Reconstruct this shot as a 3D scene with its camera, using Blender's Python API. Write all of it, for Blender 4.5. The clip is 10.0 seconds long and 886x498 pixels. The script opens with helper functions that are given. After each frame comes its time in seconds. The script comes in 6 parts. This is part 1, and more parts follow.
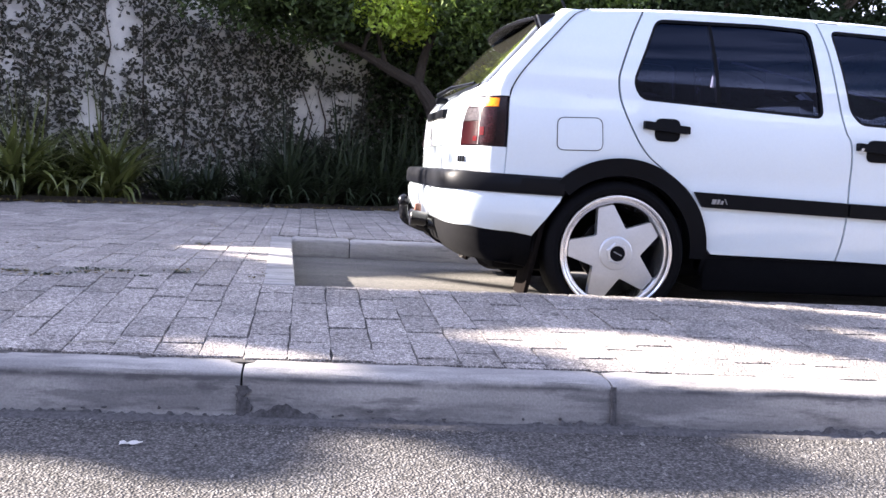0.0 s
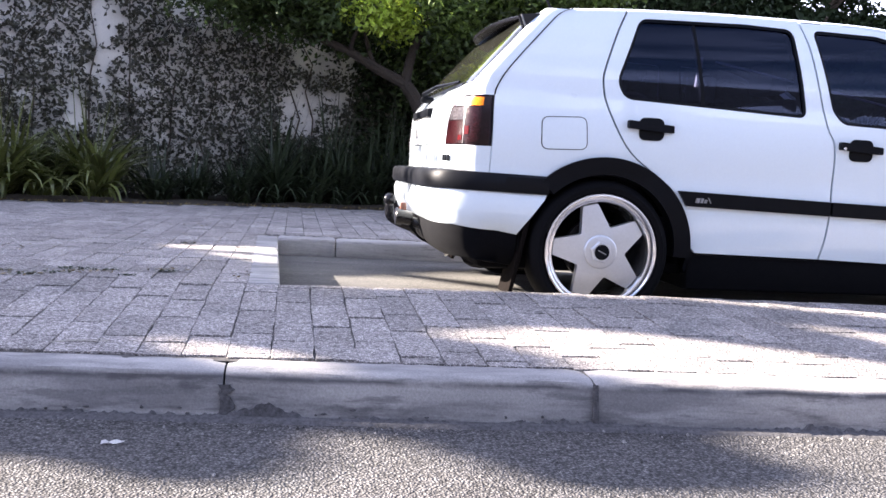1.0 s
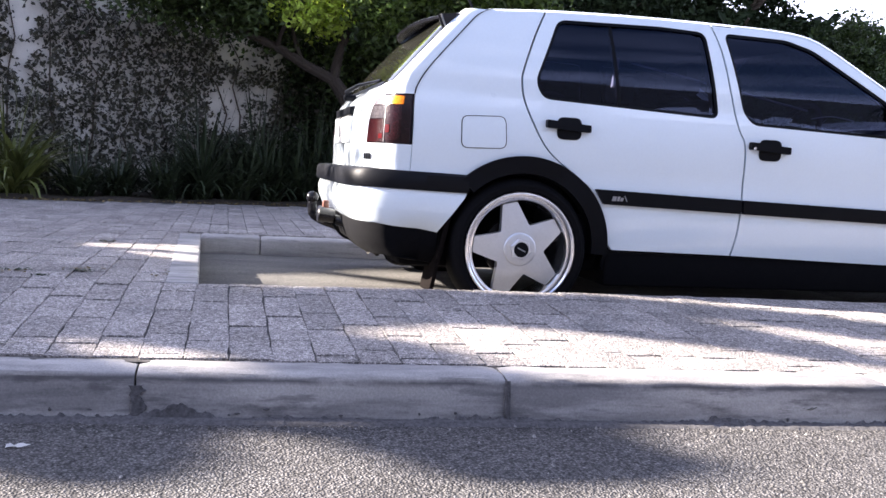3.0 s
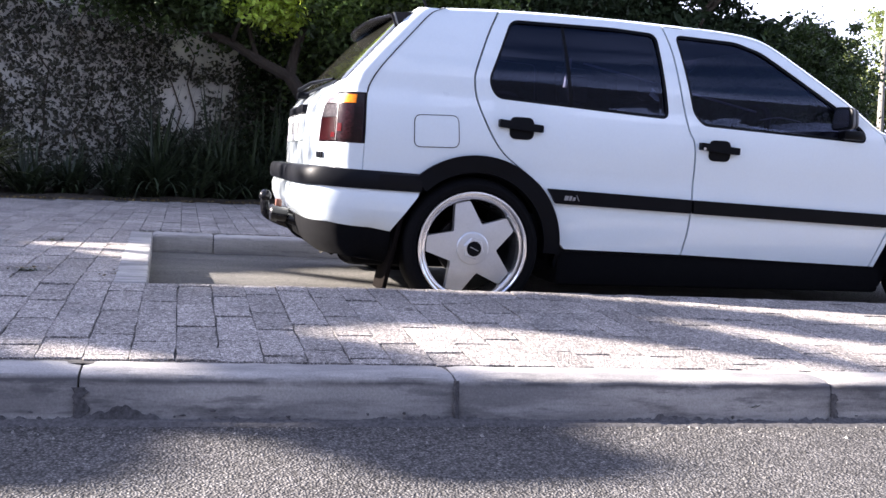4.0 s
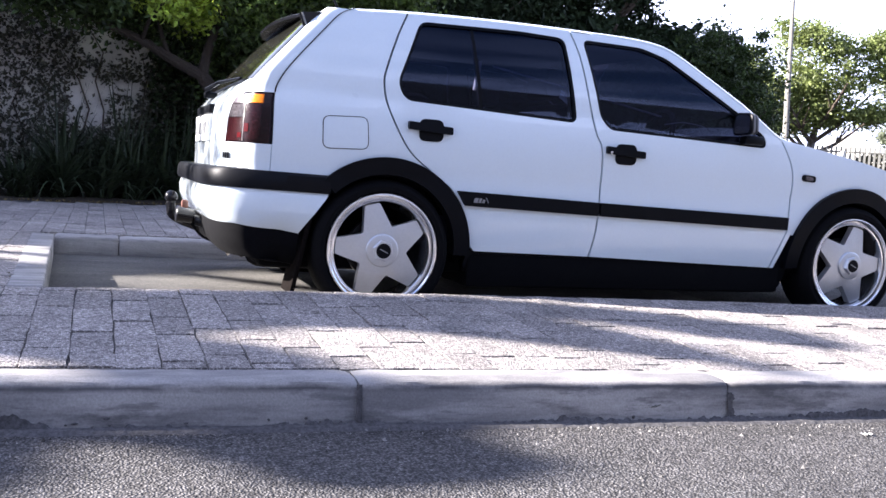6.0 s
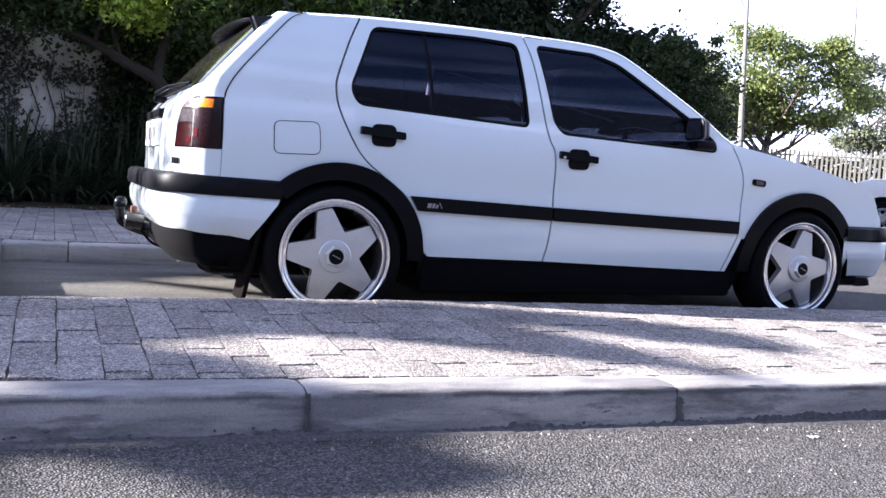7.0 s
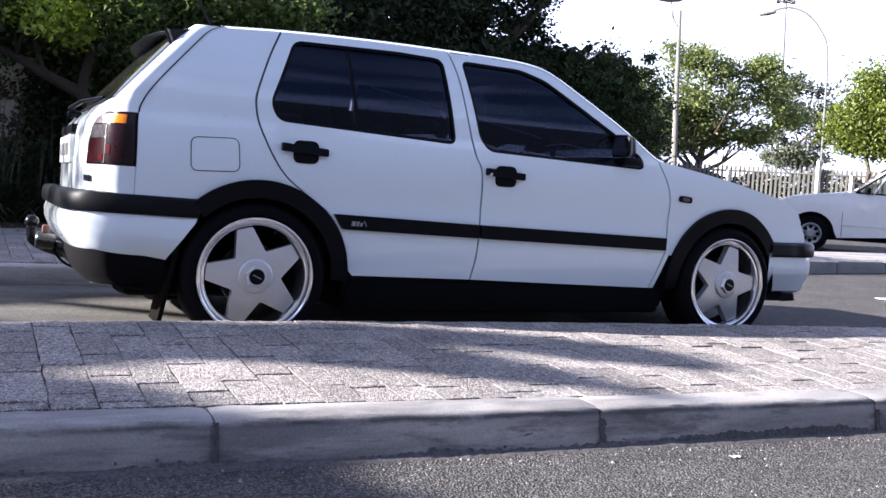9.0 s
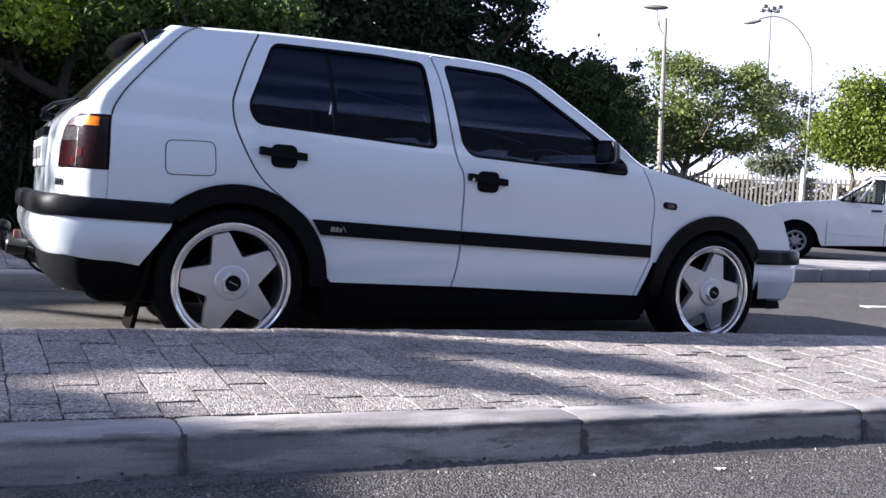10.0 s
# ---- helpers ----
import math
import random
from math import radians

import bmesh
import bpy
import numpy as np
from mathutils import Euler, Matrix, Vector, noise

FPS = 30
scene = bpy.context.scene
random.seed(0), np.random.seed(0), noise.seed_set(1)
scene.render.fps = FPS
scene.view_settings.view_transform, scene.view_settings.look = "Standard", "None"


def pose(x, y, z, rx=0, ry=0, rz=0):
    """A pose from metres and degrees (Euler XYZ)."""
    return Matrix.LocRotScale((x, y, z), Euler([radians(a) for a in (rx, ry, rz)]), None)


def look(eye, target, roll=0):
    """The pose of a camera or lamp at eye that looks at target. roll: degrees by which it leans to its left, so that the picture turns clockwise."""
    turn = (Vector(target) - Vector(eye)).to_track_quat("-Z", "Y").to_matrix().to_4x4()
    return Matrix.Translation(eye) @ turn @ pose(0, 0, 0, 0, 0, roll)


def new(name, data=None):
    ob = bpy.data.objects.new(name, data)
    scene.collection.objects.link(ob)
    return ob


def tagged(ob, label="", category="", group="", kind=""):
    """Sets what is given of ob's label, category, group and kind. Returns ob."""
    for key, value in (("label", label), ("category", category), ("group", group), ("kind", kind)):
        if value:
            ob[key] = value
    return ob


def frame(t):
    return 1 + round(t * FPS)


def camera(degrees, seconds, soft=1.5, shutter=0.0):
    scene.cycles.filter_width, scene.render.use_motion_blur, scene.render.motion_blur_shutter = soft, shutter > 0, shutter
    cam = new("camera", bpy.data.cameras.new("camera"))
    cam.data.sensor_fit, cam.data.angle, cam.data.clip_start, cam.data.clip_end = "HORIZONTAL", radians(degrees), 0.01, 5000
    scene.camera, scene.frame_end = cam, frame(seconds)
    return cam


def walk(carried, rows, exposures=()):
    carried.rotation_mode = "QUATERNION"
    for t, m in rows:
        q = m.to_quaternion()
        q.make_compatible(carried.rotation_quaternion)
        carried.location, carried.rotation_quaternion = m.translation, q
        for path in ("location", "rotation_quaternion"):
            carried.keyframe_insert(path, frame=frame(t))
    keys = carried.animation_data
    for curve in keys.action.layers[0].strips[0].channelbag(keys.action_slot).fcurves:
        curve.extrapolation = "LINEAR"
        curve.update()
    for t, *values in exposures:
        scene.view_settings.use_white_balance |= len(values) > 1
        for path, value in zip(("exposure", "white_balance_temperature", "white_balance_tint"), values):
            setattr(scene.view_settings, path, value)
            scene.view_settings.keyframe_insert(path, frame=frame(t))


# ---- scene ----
# -- camera --
SKY, STOPS = 0.0345, 3.1
cam = camera(50.0, 10.0)
PATH = [
    (0, (-1.273, -3.747, 0.62), (-0.982, -1.776, 0.446), 2.9),
    (0.5, (-1.265, -3.747, 0.623), (-0.968, -1.777, 0.447), 2.9),
    (1, (-1.258, -3.755, 0.621), (-0.944, -1.788, 0.446), 2.9),
    (1.5, (-1.252, -3.767, 0.628), (-0.913, -1.803, 0.45), 2.9),
    (2, (-1.244, -3.779, 0.633), (-0.869, -1.823, 0.453), 3.0),
    (2.5, (-1.227, -3.787, 0.633), (-0.816, -1.837, 0.455), 3.0),
    (4, (-1.18, -3.797, 0.642), (-0.649, -1.877, 0.465), 3.3),
    (4.5, (-1.172, -3.802, 0.643), (-0.6, -1.894, 0.469), 3.4),
    (5, (-1.162, -3.807, 0.64), (-0.548, -1.912, 0.471), 3.5),
    (5.5, (-1.147, -3.802, 0.642), (-0.496, -1.918, 0.475), 3.6),
    (7, (-1.096, -3.795, 0.659), (-0.331, -1.954, 0.506), 3.6),
    (7.5, (-1.073, -3.789, 0.661), (-0.275, -1.96, 0.518), 3.5),
    (8, (-1.05, -3.781, 0.668), (-0.219, -1.967, 0.533), 3.6),
    (8.5, (-1.03, -3.769, 0.673), (-0.173, -1.966, 0.546), 3.5),
    (9, (-1.005, -3.754, 0.673), (-0.128, -1.96, 0.559), 3.5),
    (9.5, (-0.981, -3.73, 0.666), (-0.09, -1.942, 0.566), 3.4),
    (10, (-0.953, -3.7, 0.669), (-0.051, -1.918, 0.571), 3.7),
]
walk(cam, [(t, look(eye, target, roll)) for t, eye, target, roll in PATH], [(t, STOPS - d, k, 25) for t, d, k in ((0, -0.12, 5930), (1, -0.1, 5930), (2.5, 0.1, 5910), (4, 0.33, 5800), (5, 0.39, 5680), (7.5, 0.68, 5500), (8.5, 0.93, 5530), (9.5, 1.03, 5510), (10, 1.17, 5510))])


# -- world and sun --
SUN = Vector((-2.3, 0.62, 1.0)).normalized()  # towards the sun: low, behind the car and across the bay
world = bpy.data.worlds.new("sky")
scene.world = world
world.use_nodes = True
wn = world.node_tree
sky = wn.nodes.new("ShaderNodeTexSky")
sky.sky_type = "NISHITA"
sky.sun_disc = False
sky.sun_elevation = math.asin(SUN.z)
sky.sun_rotation = math.atan2(SUN.x, SUN.y)
sky.air_density, sky.dust_density, sky.ozone_density = 1.0, 1.0, 1.5
wn.nodes["Background"].inputs[1].default_value = SKY
# thin bright cloud over most of the sky, streaked along the horizon
co = wn.nodes.new("ShaderNodeTexCoord")
mp = wn.nodes.new("ShaderNodeMapping")
mp.inputs["Scale"].default_value = (1.9, 1.6, 5.0)
cl = wn.nodes.new("ShaderNodeTexNoise")
cl.inputs["Scale"].default_value, cl.inputs["Detail"].default_value, cl.inputs["Roughness"].default_value = 1.6, 6.0, 0.6
rg = wn.nodes.new("ShaderNodeMapRange")
rg.inputs["From Min"].default_value, rg.inputs["From Max"].default_value, rg.inputs["To Min"].default_value, rg.inputs["To Max"].default_value = 0.35, 0.6, 0.7, 1.0
mixc = wn.nodes.new("ShaderNodeMix")
mixc.data_type = "RGBA"
mixc.inputs["B"].default_value = (15.2, 16.0, 17.8, 1)
wn.links.new(co.outputs["Generated"], mp.inputs["Vector"])
wn.links.new(mp.outputs[0], cl.inputs["Vector"])
wn.links.new(cl.outputs["Fac"], rg.inputs["Value"])
sep = wn.nodes.new("ShaderNodeSeparateXYZ")
haze = wn.nodes.new("ShaderNodeMapRange")
haze.inputs["From Min"].default_value, haze.inputs["From Max"].default_value, haze.inputs["To Min"].default_value, haze.inputs["To Max"].default_value = 0.24, 0.6, 1.0, 0.26
cover = wn.nodes.new("ShaderNodeMath")
cover.operation = "MULTIPLY"
wn.links.new(co.outputs["Generated"], sep.inputs[0])
wn.links.new(sep.outputs["Z"], haze.inputs["Value"])
ahead = wn.nodes.new("ShaderNodeMapRange")  # the cloud lies over the lot; the sky across the road is clearer
ahead.inputs["From Min"].default_value, ahead.inputs["From Max"].default_value, ahead.inputs["To Min"].default_value, ahead.inputs["To Max"].default_value = -0.4, 0.2, 0.0, 1.0
part_cover = wn.nodes.new("ShaderNodeMix")  # broken into streaks there
streaks = wn.nodes.new("ShaderNodeMapRange")
streaks.inputs["From Min"].default_value, streaks.inputs["From Max"].default_value, streaks.inputs["To Min"].default_value, streaks.inputs["To Max"].default_value = 0.44, 0.64, 0.05, 0.85
wn.links.new(cl.outputs["Fac"], streaks.inputs["Value"])
wn.links.new(sep.outputs["Y"], ahead.inputs["Value"])
wn.links.new(ahead.outputs[0], part_cover.inputs["Factor"])
wn.links.new(streaks.outputs[0], part_cover.inputs["A"])
wn.links.new(rg.outputs[0], part_cover.inputs["B"])
wn.links.new(part_cover.outputs[0], cover.inputs[0])
wn.links.new(haze.outputs[0], cover.inputs[1])
wn.links.new(cover.outputs[0], mixc.inputs["Factor"])
wn.links.new(sky.outputs[0], mixc.inputs["A"])
wn.links.new(mixc.outputs["Result"], wn.nodes["Background"].inputs[0])
lamp = bpy.data.lights.new("sun", "SUN")
lamp.energy, lamp.angle, lamp.color = 5.0, radians(0.5), (1.0, 0.91, 0.67)
sun_ob = new("sun", lamp)
sun_ob.rotation_euler = SUN.to_track_quat("Z", "Y").to_euler()
sun_ob.location = SUN * 30


# -- materials --
def mat(name, col, rough=0.6, metal=0.0, var=0.12, scale=6.0, fine=90.0, bump=0.1, dist=0.004, second=None, amount=0.5, by_piece=0.0, by_island=0.0,
        coat=0.0, spec=0.5, sheer=0.0, stretch=(1, 1, 1), chips=0.0, grit=0.6, gap=0.0, streak=None):
    """Base colour broken up at two scales, with a fine bump. second: a stain colour laid on by a broad noise."""
    m = bpy.data.materials.new(name)
    m.use_nodes = True
    t = m.node_tree
    b = t.nodes["Principled BSDF"]
    b.inputs["Roughness"].default_value, b.inputs["Metallic"].default_value = rough, metal
    b.inputs["Coat Weight"].default_value, b.inputs["Specular IOR Level"].default_value = coat, spec
    b.inputs["Coat Roughness"].default_value = 0.05
    geo = t.nodes.new("ShaderNodeNewGeometry")

    def nz(s, detail=4.0, rough_=0.6):
        n = t.nodes.new("ShaderNodeTexNoise")
        n.inputs["Scale"].default_value, n.inputs["Detail"].default_value, n.inputs["Roughness"].default_value = s, detail, rough_
        if s != fine and stretch != (1, 1, 1):
            v = t.nodes.new("ShaderNodeVectorMath")
            v.operation = "MULTIPLY"
            v.inputs[1].default_value = stretch
            t.links.new(geo.outputs["Position"], v.inputs[0])
            t.links.new(v.outputs[0], n.inputs["Vector"])
        else:
            t.links.new(geo.outputs["Position"], n.inputs["Vector"])
        return n.outputs["Fac"]

    def ramp(fac, lo, hi, a, c):
        r = t.nodes.new("ShaderNodeMapRange")
        r.inputs["From Min"].default_value, r.inputs["From Max"].default_value = lo, hi
        r.inputs["To Min"].default_value, r.inputs["To Max"].default_value = a, c
        t.links.new(fac, r.inputs["Value"])
        return r.outputs["Result"]

    def mul(a, c):
        n = t.nodes.new("ShaderNodeMath")
        n.operation = "MULTIPLY"
        t.links.new(a, n.inputs[0])
        t.links.new(c, n.inputs[1])
        return n.outputs[0]

    broad, small = nz(scale), nz(fine, 3.0, 0.7)
    k = mul(ramp(broad, 0.3, 0.7, 1 - min(var, 0.15), 1 + min(var, 0.15)), ramp(small, 0.35, 0.65, 1 - var, 1 + var))
    if by_piece:
        info = t.nodes.new("ShaderNodeObjectInfo")
        k = mul(k, ramp(info.outputs["Random"], 0, 1, 1 - by_piece, 1 + by_piece))
    if by_island:
        k = mul(k, ramp(geo.outputs["Random Per Island"], 0, 1, 1 - by_island, 1 + by_island))
    relief = small
    if chips:
        for s, g in ((chips, grit), (chips * 2.1, grit * 0.5)):
            vo = t.nodes.new("ShaderNodeTexVoronoi")
            vo.inputs["Scale"].default_value = s
            t.links.new(geo.outputs["Position"], vo.inputs["Vector"])
            se = t.nodes.new("ShaderNodeSeparateColor")
            t.links.new(vo.outputs["Color"], se.inputs[0])
            k = mul(k, ramp(se.outputs[0], 0, 1, 1 - g, 1 + g))
            if s == chips:
                relief = ramp(vo.outputs["Distance"], 0, 0.7, 1, 0)
                if gap:
                    k = mul(k, ramp(vo.outputs["Distance"], 0.3, 0.62, 1.1, 1 - gap))
    base = t.nodes.new("ShaderNodeRGB")
    base.outputs[0].default_value = (*col, 1)
    src = base.outputs[0]
    if second:
        mx = t.nodes.new("ShaderNodeMix")
        mx.data_type = "RGBA"
        t.links.new(ramp(nz(scale * 0.6, 5.0, 0.65), 0.62 - amount * 0.3, 0.72, 0, 1), mx.inputs["Factor"])
        t.links.new(src, mx.inputs["A"])
        mx.inputs["B"].default_value = (*second, 1)
        src = mx.outputs["Result"]
    if streak:
        for s, lo, hi in ((6.0, 0.5, 0.62), (22.0, 0.56, 0.64)):
            mx = t.nodes.new("ShaderNodeMix")
            mx.data_type = "RGBA"
            t.links.new(ramp(nz(s, 6.0, 0.62), lo, hi, 0, 0.65), mx.inputs["Factor"])
            t.links.new(src, mx.inputs["A"])
            mx.inputs["B"].default_value = (*streak, 1)
            src = mx.outputs["Result"]
    sc = t.nodes.new("ShaderNodeVectorMath")
    sc.operation = "SCALE"
    t.links.new(src, sc.inputs[0])
    t.links.new(k, sc.inputs["Scale"])
    t.links.new(sc.outputs[0], b.inputs["Base Color"])
    if bump:
        bp = t.nodes.new("ShaderNodeBump")
        bp.inputs["Strength"].default_value, bp.inputs["Distance"].default_value = bump, dist
        t.links.new(relief, bp.inputs["Height"])
        t.links.new(bp.outputs[0], b.inputs["Normal"])
    t.links.new(ramp(broad, 0.3, 0.7, rough * 0.9, min(1, rough * 1.1)), b.inputs["Roughness"])
    if sheer:
        out = t.nodes["Material Output"]
        tr = t.nodes.new("ShaderNodeBsdfTranslucent")
        t.links.new(sc.outputs[0], tr.inputs["Color"])
        ms = t.nodes.new("ShaderNodeMixShader")
        ms.inputs[0].default_value = sheer
        t.links.new(b.outputs[0], ms.inputs[1])
        t.links.new(tr.outputs[0], ms.inputs[2])
        t.links.new(ms.outputs[0], out.inputs["Surface"])
    return m


def glass_mat(name, tint, rough=0.02, ior=1.42, dust=0.0, sheen=(1, 1, 1)):
    m = bpy.data.materials.new(name)
    m.use_nodes = True
    t = m.node_tree
    t.nodes.remove(t.nodes["Principled BSDF"])
    tr, gl, fr, mx = (t.nodes.new("ShaderNode" + n) for n in ("BsdfTransparent", "BsdfGlossy", "Fresnel", "MixShader"))
    tr.inputs[0].default_value = (*tint, 1)
    gl.inputs["Roughness"].default_value = rough
    gl.inputs["Color"].default_value = (*sheen, 1)
    fr.inputs[0].default_value = ior
    t.links.new(fr.outputs[0], mx.inputs[0])
    t.links.new(tr.outputs[0], mx.inputs[1])
    t.links.new(gl.outputs[0], mx.inputs[2])
    out = mx.outputs[0]
    if dust:
        df, m2 = t.nodes.new("ShaderNodeBsdfDiffuse"), t.nodes.new("ShaderNodeMixShader")
        df.inputs[0].default_value = (0.16, 0.16, 0.13, 1)
        m2.inputs[0].default_value = dust
        t.links.new(out, m2.inputs[1])
        t.links.new(df.outputs[0], m2.inputs[2])
        out = m2.outputs[0]
    t.links.new(out, t.nodes["Material Output"].inputs["Surface"])
    return m


ASPHALT = mat("asphalt", (0.118, 0.113, 0.112), 0.9, var=0.3, scale=3.0, fine=60.0, bump=1.0, dist=0.005, second=(0.137, 0.133, 0.131), amount=0.4, chips=145.0, grit=0.42, gap=0.5, spec=0.12)
PAVER = mat("concrete paver", (0.345, 0.318, 0.302), 0.95, var=0.3, scale=7.0, fine=60.0, bump=0.9, dist=0.004, second=(0.24, 0.23, 0.225), amount=0.3, by_piece=0.16, by_island=0.16, chips=190.0, grit=0.48, gap=0.35, spec=0.15)
BAYFLOOR = mat("pale worn asphalt", (0.112, 0.106, 0.096), 0.9, var=0.25, scale=3.5, fine=70.0, bump=0.6, dist=0.004, second=(0.05, 0.048, 0.046), amount=0.8, chips=150.0, grit=0.25, stretch=(0.5, 1.6, 1))
JOINT = mat("joint sand", (0.065, 0.06, 0.057), 0.95, var=0.4, scale=9.0, second=(0.17, 0.157, 0.145), amount=0.35)
# darker copy of the kerb concrete: the island kerb's shade put into colour
SHADEKERB = mat("kerb darkened for shade", (0.2, 0.195, 0.19), 0.9, var=0.2, scale=5.0)
KERB = mat("kerb concrete", (0.385, 0.37, 0.355), 0.85, var=0.13, scale=7.0, fine=160.0, bump=0.45, dist=0.003, second=(0.2, 0.19, 0.188), amount=0.9, stretch=(0.22, 0.8, 1.6), streak=(0.13, 0.125, 0.128))


def stain_and_shade(m):
    """A broken dark line of dirt just under the nose of the kerb, and scuffs along it, strengthened to put the face's
    shade into the colour.
    """
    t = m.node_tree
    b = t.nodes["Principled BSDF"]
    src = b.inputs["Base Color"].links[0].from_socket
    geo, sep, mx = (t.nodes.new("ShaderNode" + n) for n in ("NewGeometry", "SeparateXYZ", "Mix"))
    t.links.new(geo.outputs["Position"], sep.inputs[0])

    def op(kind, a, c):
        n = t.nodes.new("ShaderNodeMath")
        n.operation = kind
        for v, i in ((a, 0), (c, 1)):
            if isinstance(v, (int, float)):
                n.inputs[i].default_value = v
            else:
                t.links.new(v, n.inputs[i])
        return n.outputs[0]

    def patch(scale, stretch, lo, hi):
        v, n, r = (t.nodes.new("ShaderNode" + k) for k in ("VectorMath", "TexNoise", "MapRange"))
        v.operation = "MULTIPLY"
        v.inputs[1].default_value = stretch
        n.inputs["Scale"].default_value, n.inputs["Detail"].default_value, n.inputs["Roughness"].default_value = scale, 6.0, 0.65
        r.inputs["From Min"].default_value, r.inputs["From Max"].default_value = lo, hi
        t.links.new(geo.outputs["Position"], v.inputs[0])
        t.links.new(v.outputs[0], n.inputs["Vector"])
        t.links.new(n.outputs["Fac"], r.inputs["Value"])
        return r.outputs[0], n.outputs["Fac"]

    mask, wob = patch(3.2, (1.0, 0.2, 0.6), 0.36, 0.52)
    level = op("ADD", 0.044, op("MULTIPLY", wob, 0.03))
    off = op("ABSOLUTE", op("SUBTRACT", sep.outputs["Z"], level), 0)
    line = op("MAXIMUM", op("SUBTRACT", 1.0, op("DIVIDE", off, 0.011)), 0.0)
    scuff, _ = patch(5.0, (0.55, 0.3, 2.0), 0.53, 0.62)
    # scuffs kept to the face below the nose, deepened to darken its shaded side
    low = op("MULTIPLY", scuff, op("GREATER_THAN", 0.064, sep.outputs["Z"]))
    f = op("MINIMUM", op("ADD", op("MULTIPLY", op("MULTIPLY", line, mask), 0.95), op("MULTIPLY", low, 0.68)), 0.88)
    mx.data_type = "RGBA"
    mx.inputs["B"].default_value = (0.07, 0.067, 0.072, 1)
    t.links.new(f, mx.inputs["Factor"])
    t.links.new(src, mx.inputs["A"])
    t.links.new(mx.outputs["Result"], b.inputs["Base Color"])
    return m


STREETKERB = stain_and_shade(KERB.copy())
GRIME = mat("kerb grime", (0.075, 0.072, 0.075), 0.95, var=0.4, scale=20.0, bump=0.6)
STREETWALL = mat("grey wall plaster", (0.09, 0.095, 0.115), 0.9, var=0.1, scale=1.0, second=(0.06, 0.065, 0.075), amount=0.4)
SOIL = mat("soil", (0.045, 0.035, 0.025), 0.95, var=0.4, scale=5.0, bump=0.6, dist=0.02)
PLASTER = mat("white plaster", (0.7, 0.67, 0.62), 0.85, var=0.06, scale=2.0, second=(0.5, 0.48, 0.46), amount=0.2)
PAINT = mat("white car paint", (0.735, 0.815, 0.87), 0.3, var=0.012, scale=1.5, bump=0.0, coat=1.0)
OLDPAINT = mat("old white car paint", (0.8, 0.79, 0.76), 0.4, var=0.05, scale=3.0, bump=0.0, coat=0.4)
RUBBER = mat("tyre rubber", (0.004, 0.004, 0.005), 0.8, var=0.2, scale=30.0, spec=0.08)
STRIP = mat("black bumper plastic", (0.004, 0.0045, 0.007), 0.45, var=0.15, scale=8.0, fine=200.0, bump=0.15, dist=0.001, spec=0.14)
GRIT = mat("road grit", (0.13, 0.125, 0.12), 0.9, var=0.3, scale=40.0, bump=0.0, by_island=0.9)
TRIM = mat("black plastic trim", (0.0035, 0.004, 0.006), 0.38, var=0.1, scale=12.0, fine=300.0, bump=0.1, dist=0.001, spec=0.1)
DARK = mat("black underbody", (0.003, 0.003, 0.004), 0.9, var=0.2, scale=10.0, spec=0.1)
ALLOY = mat("silver alloy", (0.66, 0.67, 0.69), 0.32, metal=0.75, var=0.03, scale=14.0, bump=0.0)
POLISH = mat("polished rim lip", (0.93, 0.93, 0.95), 0.17, metal=0.95, var=0.02, scale=20.0, bump=0.0)
CHROME = mat("bright metal", (0.8, 0.8, 0.8), 0.15, metal=1.0, var=0.02, bump=0.0)
IRON = mat("dark oily steel", (0.025, 0.023, 0.024), 0.4, metal=0.7, var=0.3, scale=40.0)
RUST = mat("orange plastic plug", (0.11, 0.04, 0.025), 0.5, var=0.2, scale=40.0)
GLASS = glass_mat("tinted glass", (0.22, 0.23, 0.36), 0.01, 1.4, sheen=(0.58, 0.68, 1.0))
REARGLASS = glass_mat("dusty dark rear glass", (0.05, 0.05, 0.05), 0.05, 1.35, 0.035)
GLOSSBLACK = mat("gloss black plastic", (0.006, 0.006, 0.008), 0.25, var=0.1, scale=12.0, bump=0.0, spec=0.45)
CLEAR = glass_mat("clear window glass", (0.6, 0.64, 0.63))
AMBER = mat("amber lens", (0.75, 0.2, 0.004), 0.25, var=0.3, scale=60.0, fine=200.0, bump=0.6, dist=0.002, coat=0.1, spec=0.2)
REDLENS = mat("smoked red lens", (0.015, 0.0015, 0.0025), 0.2, var=0.45, scale=40.0, fine=160.0, bump=0.5, dist=0.002, coat=0.1, spec=0.3)
REDLIT = mat("red reflector", (0.06, 0.003, 0.004), 0.2, var=0.3, scale=60.0, bump=0.0, spec=0.2)
SMOKE = mat("smoked dark lens", (0.011, 0.003, 0.005), 0.2, var=0.4, scale=25.0, bump=0.0, spec=0.3)
MAROON = mat("dark maroon lens", (0.014, 0.0025, 0.004), 0.18, var=0.4, scale=40.0, fine=160.0, bump=0.4, dist=0.002, spec=0.3)
PINKLENS = mat("grey clear lens over reflector", (0.09, 0.075, 0.08), 0.2, var=0.45, scale=50.0, fine=160.0, bump=0.6, dist=0.002, coat=0.3)
GREYLENS = mat("grey clear lens", (0.05, 0.045, 0.05), 0.15, var=0.4, scale=60.0, bump=0.0, coat=0.2)
PLATE = mat("plate white", (0.72, 0.72, 0.7), 0.4, var=0.04)
PRINT = mat("faded print", (0.16, 0.165, 0.17), 0.5, var=0.15)
SILVERINK = mat("silver badge", (0.3, 0.3, 0.31), 0.3, metal=0.4, var=0.1)
